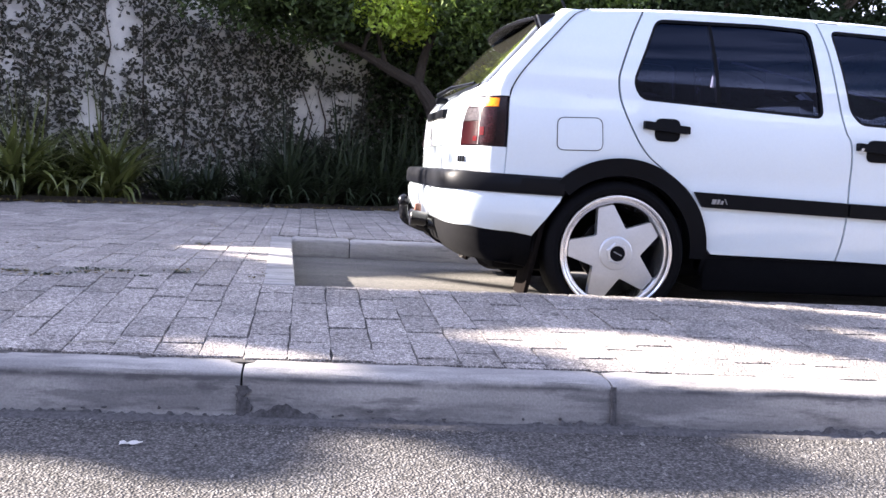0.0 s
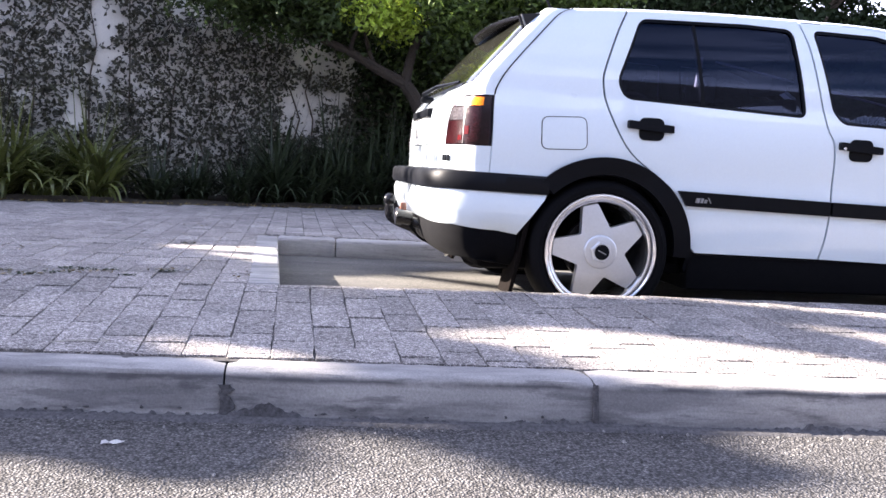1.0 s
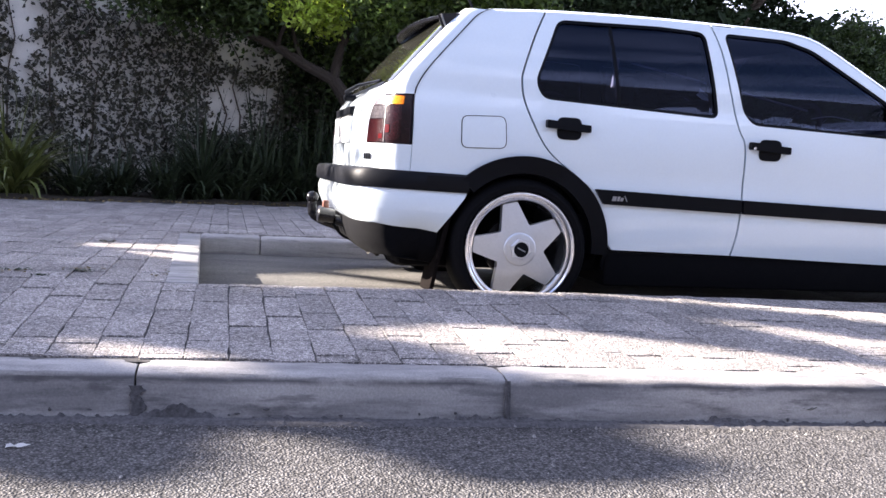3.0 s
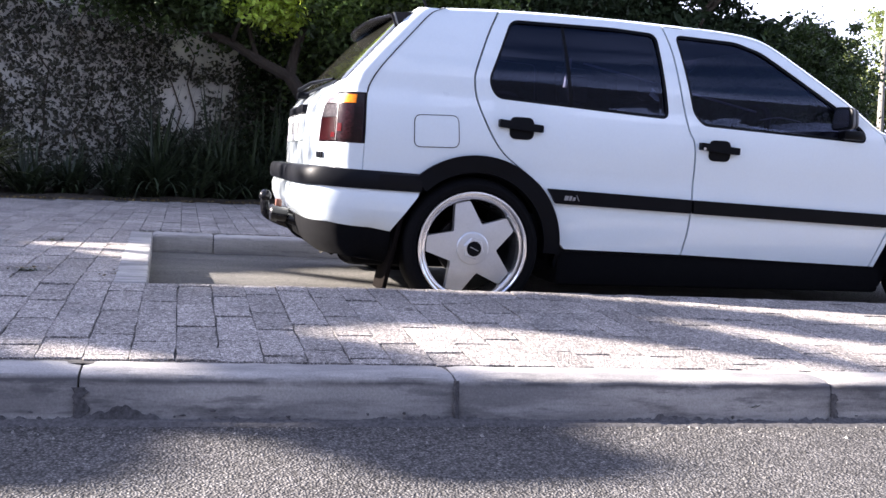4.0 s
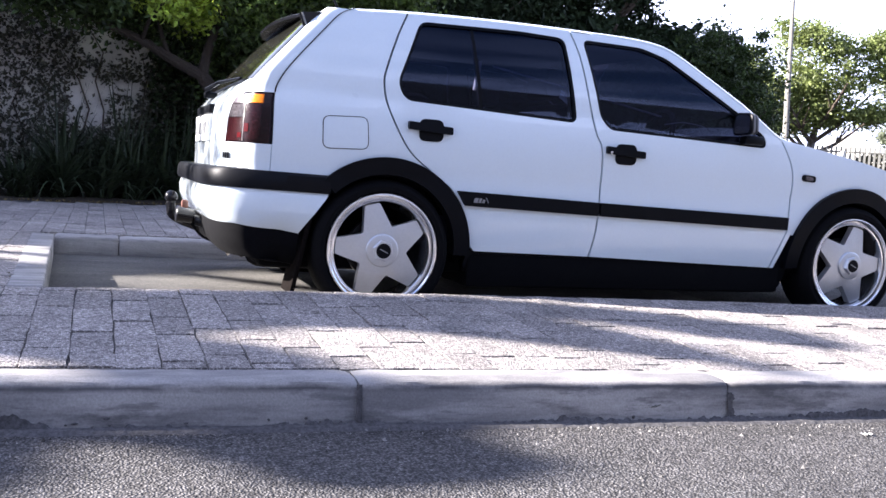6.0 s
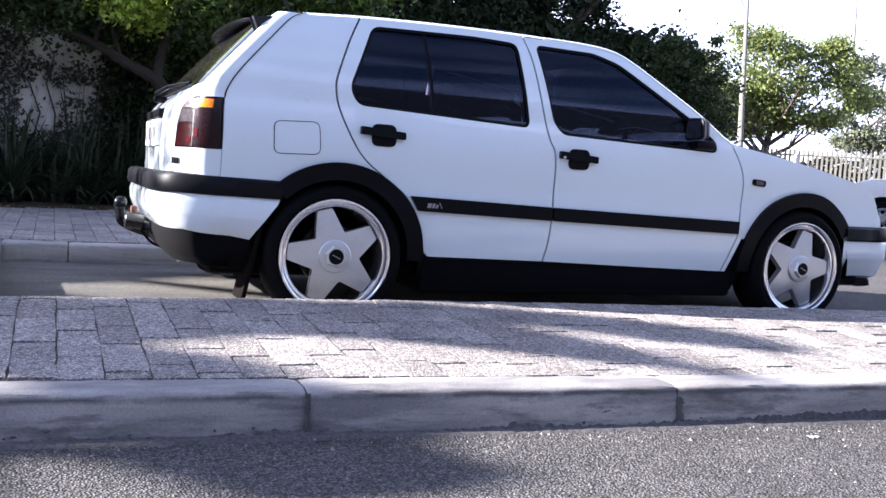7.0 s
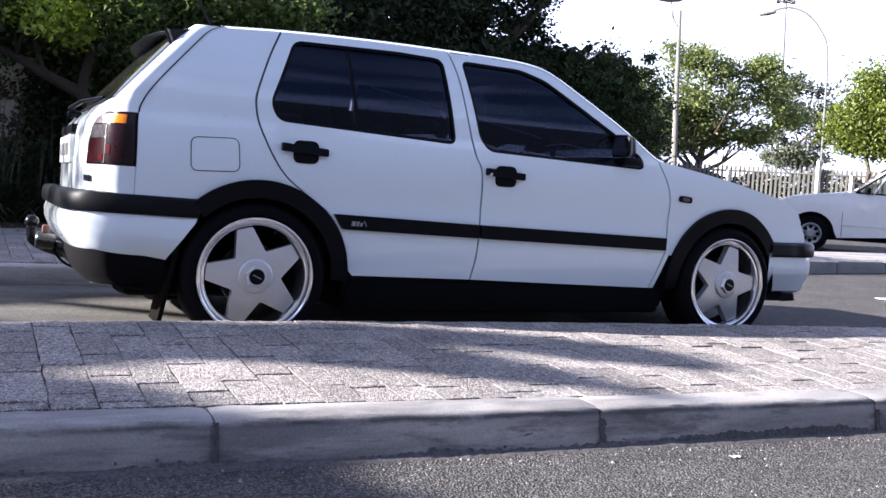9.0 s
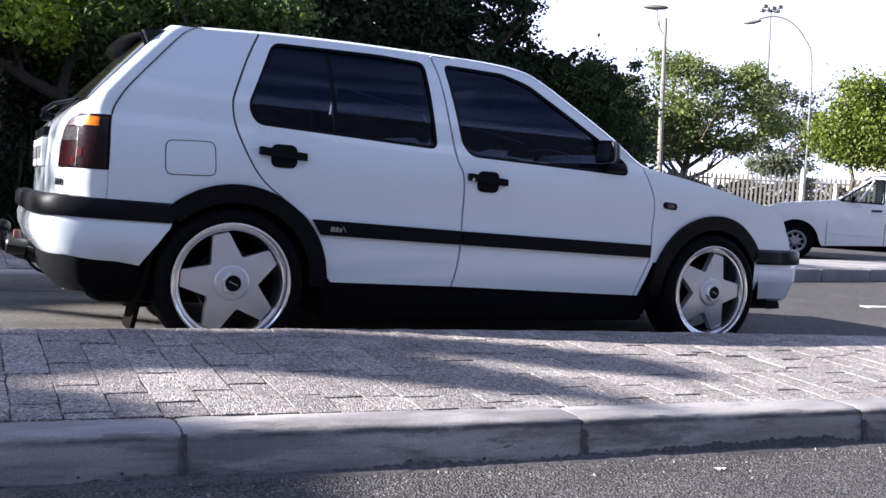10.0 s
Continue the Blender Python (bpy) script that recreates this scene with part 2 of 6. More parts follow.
SEAT = mat("dark seat cloth", (0.018, 0.018, 0.025), 0.95, var=0.2, spec=0.08)
BELT = mat("pale seat belt", (0.22, 0.22, 0.24), 0.7, var=0.1)
BARK_DARK = mat("dark brown bark", (0.034, 0.025, 0.018), 0.9, var=0.35, scale=14.0, fine=60.0, bump=0.8, dist=0.02)
BARK = mat("grey brown bark", (0.095, 0.072, 0.054), 0.9, var=0.35, scale=14.0, fine=60.0, bump=0.8, dist=0.02)
# near-black base colour: the deep shade among the trees is put into it
LEAF_DARK = mat("leaf darkened for deep shade", (0.024, 0.037, 0.016), 0.6, var=0.3, scale=1.2, bump=0.0, by_island=0.6, sheer=0.06, spec=0.12)
# LEAF_MID, LEAF_HALF and LEAF_LIT put shade and sunlight into the leaf colour
LEAF_MID = mat("leaf darkened for half shade", (0.04, 0.062, 0.017), 0.5, var=0.3, scale=1.2, bump=0.0, by_island=0.6, sheer=0.25, spec=0.3)
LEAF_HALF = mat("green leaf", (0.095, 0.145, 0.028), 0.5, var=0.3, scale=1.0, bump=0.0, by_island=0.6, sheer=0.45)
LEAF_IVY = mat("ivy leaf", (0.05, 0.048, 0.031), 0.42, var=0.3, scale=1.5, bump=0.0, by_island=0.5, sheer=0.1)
LEAF_LIT = mat("leaf brightened for sun", (0.42, 0.53, 0.08), 0.5, var=0.3, scale=1.0, bump=0.0, by_island=0.55, sheer=0.55)
LEAF_STREET = mat("yellow green leaf", (0.15, 0.195, 0.024), 0.5, var=0.3, scale=1.0, bump=0.0, by_island=0.5, sheer=0.4)
LEAF_PALE = mat("grey green leaf", (0.15, 0.17, 0.11), 0.5, var=0.3, scale=0.8, bump=0.0, by_island=0.5, sheer=0.4)
LEAF_FAR = mat("olive leaf", (0.185, 0.225, 0.068), 0.5, var=0.3, scale=0.8, bump=0.0, by_island=0.5, sheer=0.45)
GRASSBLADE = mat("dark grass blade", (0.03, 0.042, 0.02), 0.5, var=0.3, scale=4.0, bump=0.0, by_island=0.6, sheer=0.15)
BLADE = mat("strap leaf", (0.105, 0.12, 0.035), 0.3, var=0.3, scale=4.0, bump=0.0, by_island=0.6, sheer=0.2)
DRY = mat("dry leaf", (0.16, 0.12, 0.05), 0.8, var=0.3, scale=20.0, bump=0.0, by_island=0.5)
TWIG = mat("pale dry twig", (0.4, 0.37, 0.32), 0.8, var=0.2, scale=40.0)
PAPER = mat("white paper scrap", (0.75, 0.74, 0.72), 0.8, var=0.05)
SOCKET = mat("grimy black plastic", (0.006, 0.006, 0.008), 0.25, var=0.3, scale=40.0, bump=0.1, spec=0.35)
CREAM = mat("cream wall paint", (0.36, 0.33, 0.29), 0.85, var=0.06, scale=1.0, second=(0.3, 0.28, 0.25), amount=0.3)
FLAPRUBBER = mat("dusty rubber", (0.006, 0.0045, 0.004), 0.9, var=0.35, scale=20.0, bump=0.1, spec=0.05)
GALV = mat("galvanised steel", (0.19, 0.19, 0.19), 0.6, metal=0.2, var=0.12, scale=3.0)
POLE = mat("weathered grey pole", (0.2, 0.19, 0.17), 0.8, var=0.2, scale=6.0)
FENCE = mat("grey painted steel", (0.13, 0.13, 0.12), 0.6, var=0.15, scale=3.0)
POSTWHITE = mat("white post paint", (0.75, 0.73, 0.68), 0.6, var=0.08, scale=3.0)
ROOF = mat("pale roof sheet", (0.72, 0.7, 0.66), 0.6, var=0.08, scale=1.0)
LINEWHITE = mat("road paint", (0.7, 0.7, 0.68), 0.8, var=0.1, scale=8.0)


# -- mesh helpers --
def part(name, bm, material, parent=None, label="", smooth=35.0):
    me = bpy.data.meshes.new(name)
    if isinstance(bm, tuple):
        me.from_pydata(bm[0], [], bm[1])
    else:
        bm.to_mesh(me)
        bm.free()
    me.materials.append(material)
    if smooth:
        me.shade_smooth()
        me.set_sharp_from_angle(angle=radians(smooth))
    ob = new(name, me)
    if parent:
        ob.parent = parent
        if parent.type == "EMPTY":
            ob.matrix_parent_inverse = parent.matrix_basis.inverted()
    if label:
        ob["label"] = label
    return ob


def thing(name, at, label, category, group="", kind=""):
    ob = new(name)
    ob.location = at
    ob.empty_display_size = 0.1
    ob.matrix_basis = Matrix.Translation(at)
    return tagged(ob, label, category, group, kind)


def curve_through(pts, n=6):
    """Smooth points through a line of points (Catmull-Rom)."""
    out = []
    q = [pts[0]] + list(pts) + [pts[-1]]
    for i in range(1, len(q) - 2):
        p0, p1, p2, p3 = (np.array(a, float) for a in q[i - 1:i + 3])
        for k in range(n):
            t = k / n
            out.append(tuple(0.5 * (2 * p1 + (p2 - p0) * t + (2 * p0 - 5 * p1 + 4 * p2 - p3) * t * t + (3 * p1 - p0 - 3 * p2 + p3) * t ** 3)))
    return out + [tuple(pts[-1])]


def rounded(pts, r, n=5):
    """A closed outline with its corners rounded by r."""
    out = []
    for i, p in enumerate(pts):
        p, a, c = (np.array(q, float) for q in (p, pts[i - 1], pts[(i + 1) % len(pts)]))
        ra = min(r, 0.45 * np.linalg.norm(a - p))
        rc = min(r, 0.45 * np.linalg.norm(c - p))
        s, e = p + (a - p) / np.linalg.norm(a - p) * ra, p + (c - p) / np.linalg.norm(c - p) * rc
        for k in range(n + 1):
            t = k / n
            out.append(tuple((1 - t) ** 2 * s + 2 * t * (1 - t) * p + t * t * e))
    return out


def grown(pts, d):
    """A closed outline moved outwards by d."""
    area = sum(pts[i - 1][0] * pts[i][1] - pts[i][0] * pts[i - 1][1] for i in range(len(pts)))
    s = 1 if area > 0 else -1
    out = []
    for i in range(len(pts)):
        a, c = np.array(pts[i - 1]), np.array(pts[(i + 1) % len(pts)])
        v = c - a
        v = v / (np.linalg.norm(v) or 1)
        out.append((pts[i][0] + s * v[1] * d, pts[i][1] - s * v[0] * d))
    return out


def box(bm, x0, x1, y0, y1, z0, z1, bevel=0.0, m=None):
    g = bmesh.ops.create_cube(bm, size=1)["verts"]
    for v in g:
        v.co = Vector(((x0 + x1) / 2 + v.co.x * (x1 - x0), (y0 + y1) / 2 + v.co.y * (y1 - y0), (z0 + z1) / 2 + v.co.z * (z1 - z0)))
    if bevel:
        es = list({e for v in g for e in v.link_edges})
        g = list({v for f in bmesh.ops.bevel(bm, geom=es, offset=bevel, segments=2, profile=0.5, affect="EDGES")["faces"] for v in f.verts} | {v for v in g if v.is_valid})
    if m is not None:
        bmesh.ops.transform(bm, matrix=m, verts=g)
    return g


def tube(bm, pts, radii, n=10, cap=True):
    """A tube along points, with a radius for each."""
    rings = []
    pts = [Vector(p) for p in pts]
    if not isinstance(radii, (list, tuple)):
        radii = [radii] * len(pts)
    up = Vector((0.13, 0.21, 1)).normalized()
    for i, p in enumerate(pts):
        d = (pts[min(i + 1, len(pts) - 1)] - pts[max(i - 1, 0)]).normalized()
        a = d.cross(up)
        a = a.normalized() if a.length > 0.05 else d.cross(Vector((1, 0, 0))).normalized()
        c = d.cross(a)
        rings.append([bm.verts.new(p + radii[i] * (math.cos(k * 2 * math.pi / n) * a + math.sin(k * 2 * math.pi / n) * c)) for k in range(n)])
    for r, s in zip(rings, rings[1:]):
        for k in range(n):
            bm.faces.new((r[k], r[(k + 1) % n], s[(k + 1) % n], s[k]))
    if cap:
        bm.faces.new(rings[0][::-1])
        bm.faces.new(rings[-1])


def lathe(bm, prof, axis, n=48):
    """Turn (radius, offset) points round an axis along y at (x, y, z)."""
    cx, cy, cz = axis
    rings = []
    for r, o in prof:
        rings.append([bm.verts.new((cx + r * math.sin(k * 2 * math.pi / n), cy + o, cz + r * math.cos(k * 2 * math.pi / n))) for k in range(n)])
    for a, c in zip(rings, rings[1:]):
        for k in range(n):
            bm.faces.new((a[k], a[(k + 1) % n], c[(k + 1) % n], c[k]))
    return rings


def grid_faces(bm, rows):
    vs = [[bm.verts.new(p) for p in r] for r in rows]
    for a, c in zip(vs, vs[1:]):
        for k in range(len(a) - 1):
            bm.faces.new((a[k], a[k + 1], c[k + 1], c[k]))
    return vs


def leaves(n, place, size, seed, droop=0.3, aspect=0.55):
    """Vertices and faces of n folded leaves at place(rng) -> point or None."""
    rng = random.Random(seed)
    vs, fs = [], []
    made = tries = 0
    while made < n and tries < n * 12:
        tries += 1
        p = place(rng)
        if p is None:
            continue
        made += 1
        p = Vector(p)
        a = Vector((rng.gauss(0, 1), rng.gauss(0, 1), rng.gauss(0, 0.7) - droop)).normalized()
        c = a.cross(Vector((rng.gauss(0, 1), rng.gauss(0, 1), rng.gauss(0, 1)))).normalized()
        s = size * rng.uniform(0.6, 1.35)
        up = a.cross(c) * s * 0.12
        i = len(vs)
        vs += [p - a * s * 0.5, p + c * s * aspect * 0.5 + up, p + a * s * 0.5, p - c * s * aspect * 0.5 + up]
        fs += [(i, i + 1, i + 2), (i, i + 2, i + 3)]
    return [tuple(v) for v in vs], fs

# -- the ground: one asphalt sheet, the road below the kerb and the parking lot rising gently beyond it --
def kerb_y(x):
    return -1.405 - 0.065 * (x + 0.46)


def bay_y(x):
    u = max(0.0, x + 1.3)
    return -0.182 + 0.0096 * u - 0.0135 * min(u, 6.0) ** 2


def pave_z(y):
    return 0.084 + 0.0575 * (y + 1.3) if y < -0.17 else 0.15


def lot_z(y):
    return 0.016 * max(-0.2, min(y, 60.0))


bm = bmesh.new()
ys = [-3000, -300, -40, -10, -6, -4, -2.6, -1.9, -1.55, -1.42, -1.3, -0.9, -0.3, 0, 1, 2, 4, 8, 16, 30, 60, 300, 3000]
xs_ = [-3000, -300, -60, -20, -8, -5, -3, -2, -1, 0, 1, 2, 3, 4, 6, 10, 20, 60, 300, 3000]
grid_faces(bm, [[(x, y, -0.04 if y < -1.2 else lot_z(y) - (0.03 if y < -0.3 else 0)) for x in xs_] for y in ys])
tagged(part("ground", bm, ASPHALT, smooth=0), "grey coarse asphalt road and parking lot", "ground", kind="structure")


# -- unseen plain wall, added across the road to block and mirror the low sky --
bm = bmesh.new()
box(bm, -60, 60, -12.4, -12.0, -0.05, 5.0, 0.02)
tagged(part("wall_street", bm, STREETWALL, smooth=0), "plain grey wall added out of view across the road", "wall", kind="structure")


# -- kerbs --
def kerb_block(name, x0, x1, parent, y_of, z_top, z_bot, width, round_=0.019, batter=0.02, m=KERB):
    """One kerb block with a rounded nose, laid along y_of(x); its face looks to -y."""
    bm = bmesh.new()
    prof = [(width, z_bot), (width, z_top - 0.003), (width - 0.006, z_top), (round_ * 1.8, z_top - 0.003), (round_ * 1.0, z_top - 0.008), (round_ * 0.45, z_top - round_ * 0.5), (round_ * 0.12, z_top - round_ * 0.95),
            (0.0, z_top - round_ * 1.5), (-batter * 0.5, (z_top + z_bot) / 2), (-batter, z_bot - 0.05)]
    n = 24
    rng = random.Random(int(x0 * 1000))
    rows = []
    for i in range(n + 1):
        x = x0 + (x1 - x0) * i / n
        end = 0.006 if i in (0, n) else 0.0
        rows.append([(x, y_of(x) + a + end + rng.uniform(-0.0025, 0.0025), z - end * (1 if z > z_bot else 0) + rng.uniform(-0.0015, 0.0015)) for a, z in prof])
    vs = grid_faces(bm, rows)
    for end in (vs[0], vs[-1]):
        bm.faces.new(end if end is vs[0] else end[::-1])
    return part(name, bm, m, parent, smooth=50)


pavement = thing("pavement", (0, -0.8, 0.0), "grey concrete block paving with concrete kerbs, dappled with tree shade", "pavement", kind="structure")
joints = [-5.5, -4.47, -3.45, -2.44, -1.415, -0.46, 0.66, 1.74, 2.75, 3.66, 4.67, 5.7, 6.7, 7.7]
for a, c in zip(joints, joints[1:]):
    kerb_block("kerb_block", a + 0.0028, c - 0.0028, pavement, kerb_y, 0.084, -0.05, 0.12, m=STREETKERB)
# the bed under the pavers, with the bay cut out of it
bm = bmesh.new()
cols = [-14, -8, -4, -2.6, -1.9, -1.42, -1.418]
rows = [[(x, kerb_y(x) + 0.1, pave_z(kerb_y(x) + 0.1) - 0.006) for x in cols], [(x, -0.2, 0.144) for x in cols], [(x, 2.0, 0.144) for x in cols], [(x, 9.0, 0.144) for x in cols]]
grid_faces(bm, rows)
cols = [-1.418, -0.6, 0, 0.6, 1.2, 1.8, 2.4, 3, 4, 5, 6, 7.7]
grid_faces(bm, [[(x, kerb_y(x) + 0.1, pave_z(kerb_y(x) + 0.1) - 0.006) for x in cols], [(x, bay_y(x) + 0.02, pave_z(bay_y(x)) - 0.006) for x in cols]])
v = [bm.verts.new(p) for p in [(x, bay_y(x) + 0.02, pave_z(bay_y(x)) - 0.006) for x in cols] + [(x, bay_y(x) + 0.02, -0.03) for x in cols]]
for i in range(len(cols) - 1):
    bm.faces.new((v[i], v[i + 1], v[i + 1 + len(cols)], v[i + len(cols)]))
grid_faces(bm, [[(x, 2.08 - 0.05 * (x + 1.3), 0.125) for x in (-1.418, 0, 1.4, 2.8, 3.9)], [(x, 9.0, 0.137) for x in (-1.418, 0, 1.4, 2.8, 3.9)]])
part("paver_bed", bm, JOINT, pavement, smooth=0)


def far_kerb_y(x):
    return 2.0 - 0.05 * (x + 1.3)


for a, c in ((-1.344, -1.0), (-0.994, 0.03), (0.05, 1.06), (1.08, 2.1), (2.12, 3.1), (3.12, 3.9)):
    kerb_block("bay_kerb", a, c, pavement, far_kerb_y, 0.147 - 0.008 * (a + 1.3), 0.0, 0.11, 0.02, 0.008)
for a, c in ((-0.17, 0.36), (0.372, 1.1), (1.112, 1.995)):
    bm = bmesh.new()
    g = box(bm, -1.418, -1.297, a, c, -0.03, 0.152, 0.008)
    for v in g:
        v.co.x += -0.022 * (v.co.y + 0.17)
    part("bay_kerb", bm, KERB, pavement, smooth=50)

# the bay's own paler surface, laid on the ground
bm = bmesh.new()
cols = [-1.4, -0.9, -0.4, 0.1, 0.6, 1.1, 1.6, 2.1]
grid_faces(bm, [[(x, y0 + (far_kerb_y(x) + 0.03 - y0) * k / 6, lot_z(y0 + (far_kerb_y(x) + 0.03 - y0) * k / 6) + 0.005) for x in cols for y0 in (bay_y(x) + 0.005,)] for k in range(7)])
tagged(part("bay_floor", bm, BAYFLOOR, smooth=0), "pale worn surface of the parking bay", "ground", kind="structure")

# -- planted bed and garden wall, running away at a slant --
BED0, BED1 = Vector((-12.0, 1.75, 0)), Vector((4.0, 7.35, 0))
ALONG = (BED1 - BED0).normalized()
BACK = Vector((-ALONG.y, ALONG.x, 0))


def bed_at(s, d, z):
    """A point s metres along the bed's edge from x = -4, d metres behind it."""
    return Vector((-4.0, 4.55, 0)) + ALONG * s + BACK * d + Vector((0, 0, z))


bm = bmesh.new()
rng = random.Random(3)
grid_faces(bm, [[bed_at(s * 0.5, d, 0.13 + (0.05 if 0 < d < 1.9 else 0.0) + rng.uniform(-0.02, 0.02)) for s in range(-16, 40)] for d in (0.0, 0.1, 0.5, 1.0, 1.5, 2.0)])
tagged(part("soil_bed", bm, SOIL), "dark soil of the planted bed along the wall", "soil", kind="structure")
bm = bmesh.new()
box(bm, -8, 9, 1.35, 1.6, 0.0, 2.85, 0.01, Matrix.Translation((-4.0, 4.55, 0)) @ Matrix(((ALONG.x, BACK.x, 0, 0), (ALONG.y, BACK.y, 0, 0), (0, 0, 1, 0), (0, 0, 0, 1))))
tagged(part("wall_garden", bm, PLASTER), "white plastered garden wall overgrown with creeper", "wall", kind="structure")

# tar and mortar smeared ragged along the foot of the kerb
bm = bmesh.new()
rows = []
for i in range(1300):
    x = -3.6 + i * 0.006
    k = noise.noise(Vector((x * 3.0, 5.0, 0))) + 0.6 * noise.noise(Vector((x * 11.0, 2.0, 0))) + 0.8 * noise.noise(Vector((x * 45.0, 9.0, 0))) + 0.4 * noise.noise(Vector((x * 110.0, 3.0, 0)))
    h = max(0.0, 0.006 + 0.016 * k + 0.022 * max(0.0, 1 - abs(x - 1.25) / 0.75) + 0.03 * max(0.0, 1 - abs(x + 1.3) / 0.12))
    y = kerb_y(x) - 0.02
    rows.append([(x, y - 0.05, -0.046), (x, y - 0.028 + 0.01 * k, -0.034), (x, y - 0.008, -0.03), (x, y - 0.003 + 0.1 * h, -0.036 + h), (x, y + 0.012, -0.04 + h)])
grid_faces(bm, rows)
part("kerb_foot", bm, GRIME, pavement, "dark tar ragged along the kerb foot", 40)
def smear(xj, left, right, top):
    """A ragged strip of dark mortar over a kerb joint."""
    bm = bmesh.new()
    rows = []
    for k in range(34):
        z = -0.04 + (top + 0.04) * k / 33
        a = left * (0.55 + 0.9 * noise.noise(Vector((z * 60, xj, 1))) + 0.5 * noise.noise(Vector((z * 190, xj, 4))))
        c = right * (0.6 + 0.9 * noise.noise(Vector((z * 55, xj, 7))) + 0.5 * noise.noise(Vector((z * 170, xj, 2))))
        y = kerb_y(xj) - 0.02 + 0.017 * (z + 0.04) / 0.1 - 0.003
        rows.append([(xj - max(0.006, a) - 0.002, y + 0.004, z), (xj - max(0.005, a), y, z), (xj, y - 0.001, z), (xj + max(0.005, c), y, z), (xj + max(0.006, c) + 0.002, y + 0.004, z)])
    grid_faces(bm, rows)
    return part("kerb_mortar", bm, GRIME, pavement)


# small blobs of tar stuck to the face of the kerb
bm = bmesh.new()
rng = random.Random(17)
for k in range(42):
    x = rng.choice((rng.uniform(-2.3, -1.45), rng.uniform(-2.3, -1.45), rng.uniform(-1.3, -0.5), rng.uniform(0.0, 1.7)))
    z = -0.033 + 0.022 * rng.random() ** 1.5
    y = kerb_y(x) - 0.019 + 0.17 * (z + 0.04)
    g = bmesh.ops.create_icosphere(bm, subdivisions=1, radius=1.0)["verts"]
    a, c = rng.uniform(0.003, 0.009), rng.uniform(0.002, 0.005)
    for v in g:
        v.co = Vector((x + v.co.x * a * rng.uniform(0.4, 1.5), y + v.co.y * 0.003, z + v.co.z * c * rng.uniform(0.4, 1.5)))
part("tar_specks", bm, GRIME, pavement, "specks of tar on the kerb face")["kind"] = "stuff"
smear(-1.415, 0.012, 0.03, 0.045)
smear(-0.46, 0.007, 0.006, 0.07)
smear(0.66, 0.01, 0.014, 0.045)
smear(1.74, 0.008, 0.02, 0.04)

# -- the white hatchback --
CAR_Y = 0.83
HUB_R, HUB_F, HUB_Z = 0.0, 2.475, 0.298


def side_y(x, z):
    """The right flank: tumblehome above the belt, tuck under the trim line, tapering to both ends."""
    y = 0.012
    if z > 0.93:
        y += 0.03 * (z - 0.93) + 0.53 * (z - 0.93) ** 2
    if 0.62 < z < 0.93:
        y += -0.016 * math.sin((z - 0.62) / 0.31 * math.pi)
    if z < 0.5:
        y += 0.06 * (0.5 - z) + 0.3 * (0.5 - z) ** 2
    if x > 2.3:
        y += 0.10 * (x - 2.3) ** 2
    if x > 2.9:
        y += 0.35 * (x - 2.9) ** 2
    if x < -0.2:
        y += 0.12 * (x + 0.2) ** 2
    return y


def flank_normals(ob, flip=False):
    """Shade a panel by the true curve of the flank, so that it mirrors cleanly."""
    me = ob.data
    out = [c.vector.copy() for c in me.corner_normals]
    for f in me.polygons:
        if abs(f.normal.y) < 0.8:
            continue
        for i in f.loop_indices:
            x, _, z = me.vertices[me.loops[i].vertex_index].co
            n = Vector(((side_y(x + 0.02, z) - side_y(x - 0.02, z)) / 0.04, -1, (side_y(x, z + 0.02) - side_y(x, z - 0.02)) / 0.04)).normalized()
            out[i] = Vector((n.x, -n.y if flip else n.y, n.z)) if f.normal.y * (1 if flip else -1) > 0 else out[i]
    me.normals_split_custom_set(out)
    return ob


def mirrored(bm):
    for v in bm.verts:
        v.co.y = 2 * CAR_Y - v.co.y
    bmesh.ops.reverse_faces(bm, faces=bm.faces[:])
    return bm


def panel(outline, holes=(), lift=0.0, thick=0.02, step=0.07, fy=side_y, flip=False, lip=0.0025):
    """A sheet cut to an outline in x and z, laid on the flank, its rim turned inwards."""
    bm = bmesh.new()
    es = []
    for loop in (outline, *holes):
        clean = [p for i, p in enumerate(loop) if (Vector(p) - Vector(loop[i - 1])).length > 1e-4]
        vs = [bm.verts.new((p[0], 0, p[1])) for p in clean]
        es += [bm.edges.new((vs[i - 1], vs[i])) for i in range(len(vs))]
    bmesh.ops.triangle_fill(bm, use_beauty=True, edges=es, normal=(0, -1, 0))
    xs = [v.co.x for v in bm.verts]
    zs = [v.co.z for v in bm.verts]
    for lo, hi, axis in ((min(xs), max(xs), 0), (min(zs), max(zs), 2)):
        for k in range(1, int((hi - lo) / step) + 1):
            co, no = [0, 0, 0], [0, 0, 0]
            co[axis], no[axis] = lo + k * step, 1
            if co[axis] < hi - 0.002:
                bmesh.ops.bisect_plane(bm, geom=bm.verts[:] + bm.edges[:] + bm.faces[:], plane_co=co, plane_no=no)
    for v in bm.verts:
        v.co.y = fy(v.co.x, v.co.z) - lift
    for f in bm.faces:
        f.normal_update()
        if f.normal.y > 0:
            f.normal_flip()
    rim = [e for e in bm.edges if e.is_boundary]
    if lip:
        vs = [g for g in bmesh.ops.extrude_edge_only(bm, edges=rim)["geom"]]
        for v in (g for g in vs if isinstance(g, bmesh.types.BMVert)):
            v.co.y += lip
        rim = [g for g in vs if isinstance(g, bmesh.types.BMEdge) and g.is_boundary]
    for v in (g for g in bmesh.ops.extrude_edge_only(bm, edges=rim)["geom"] if isinstance(g, bmesh.types.BMVert)):
        v.co.y += thick
    return mirrored(bm) if flip else bm


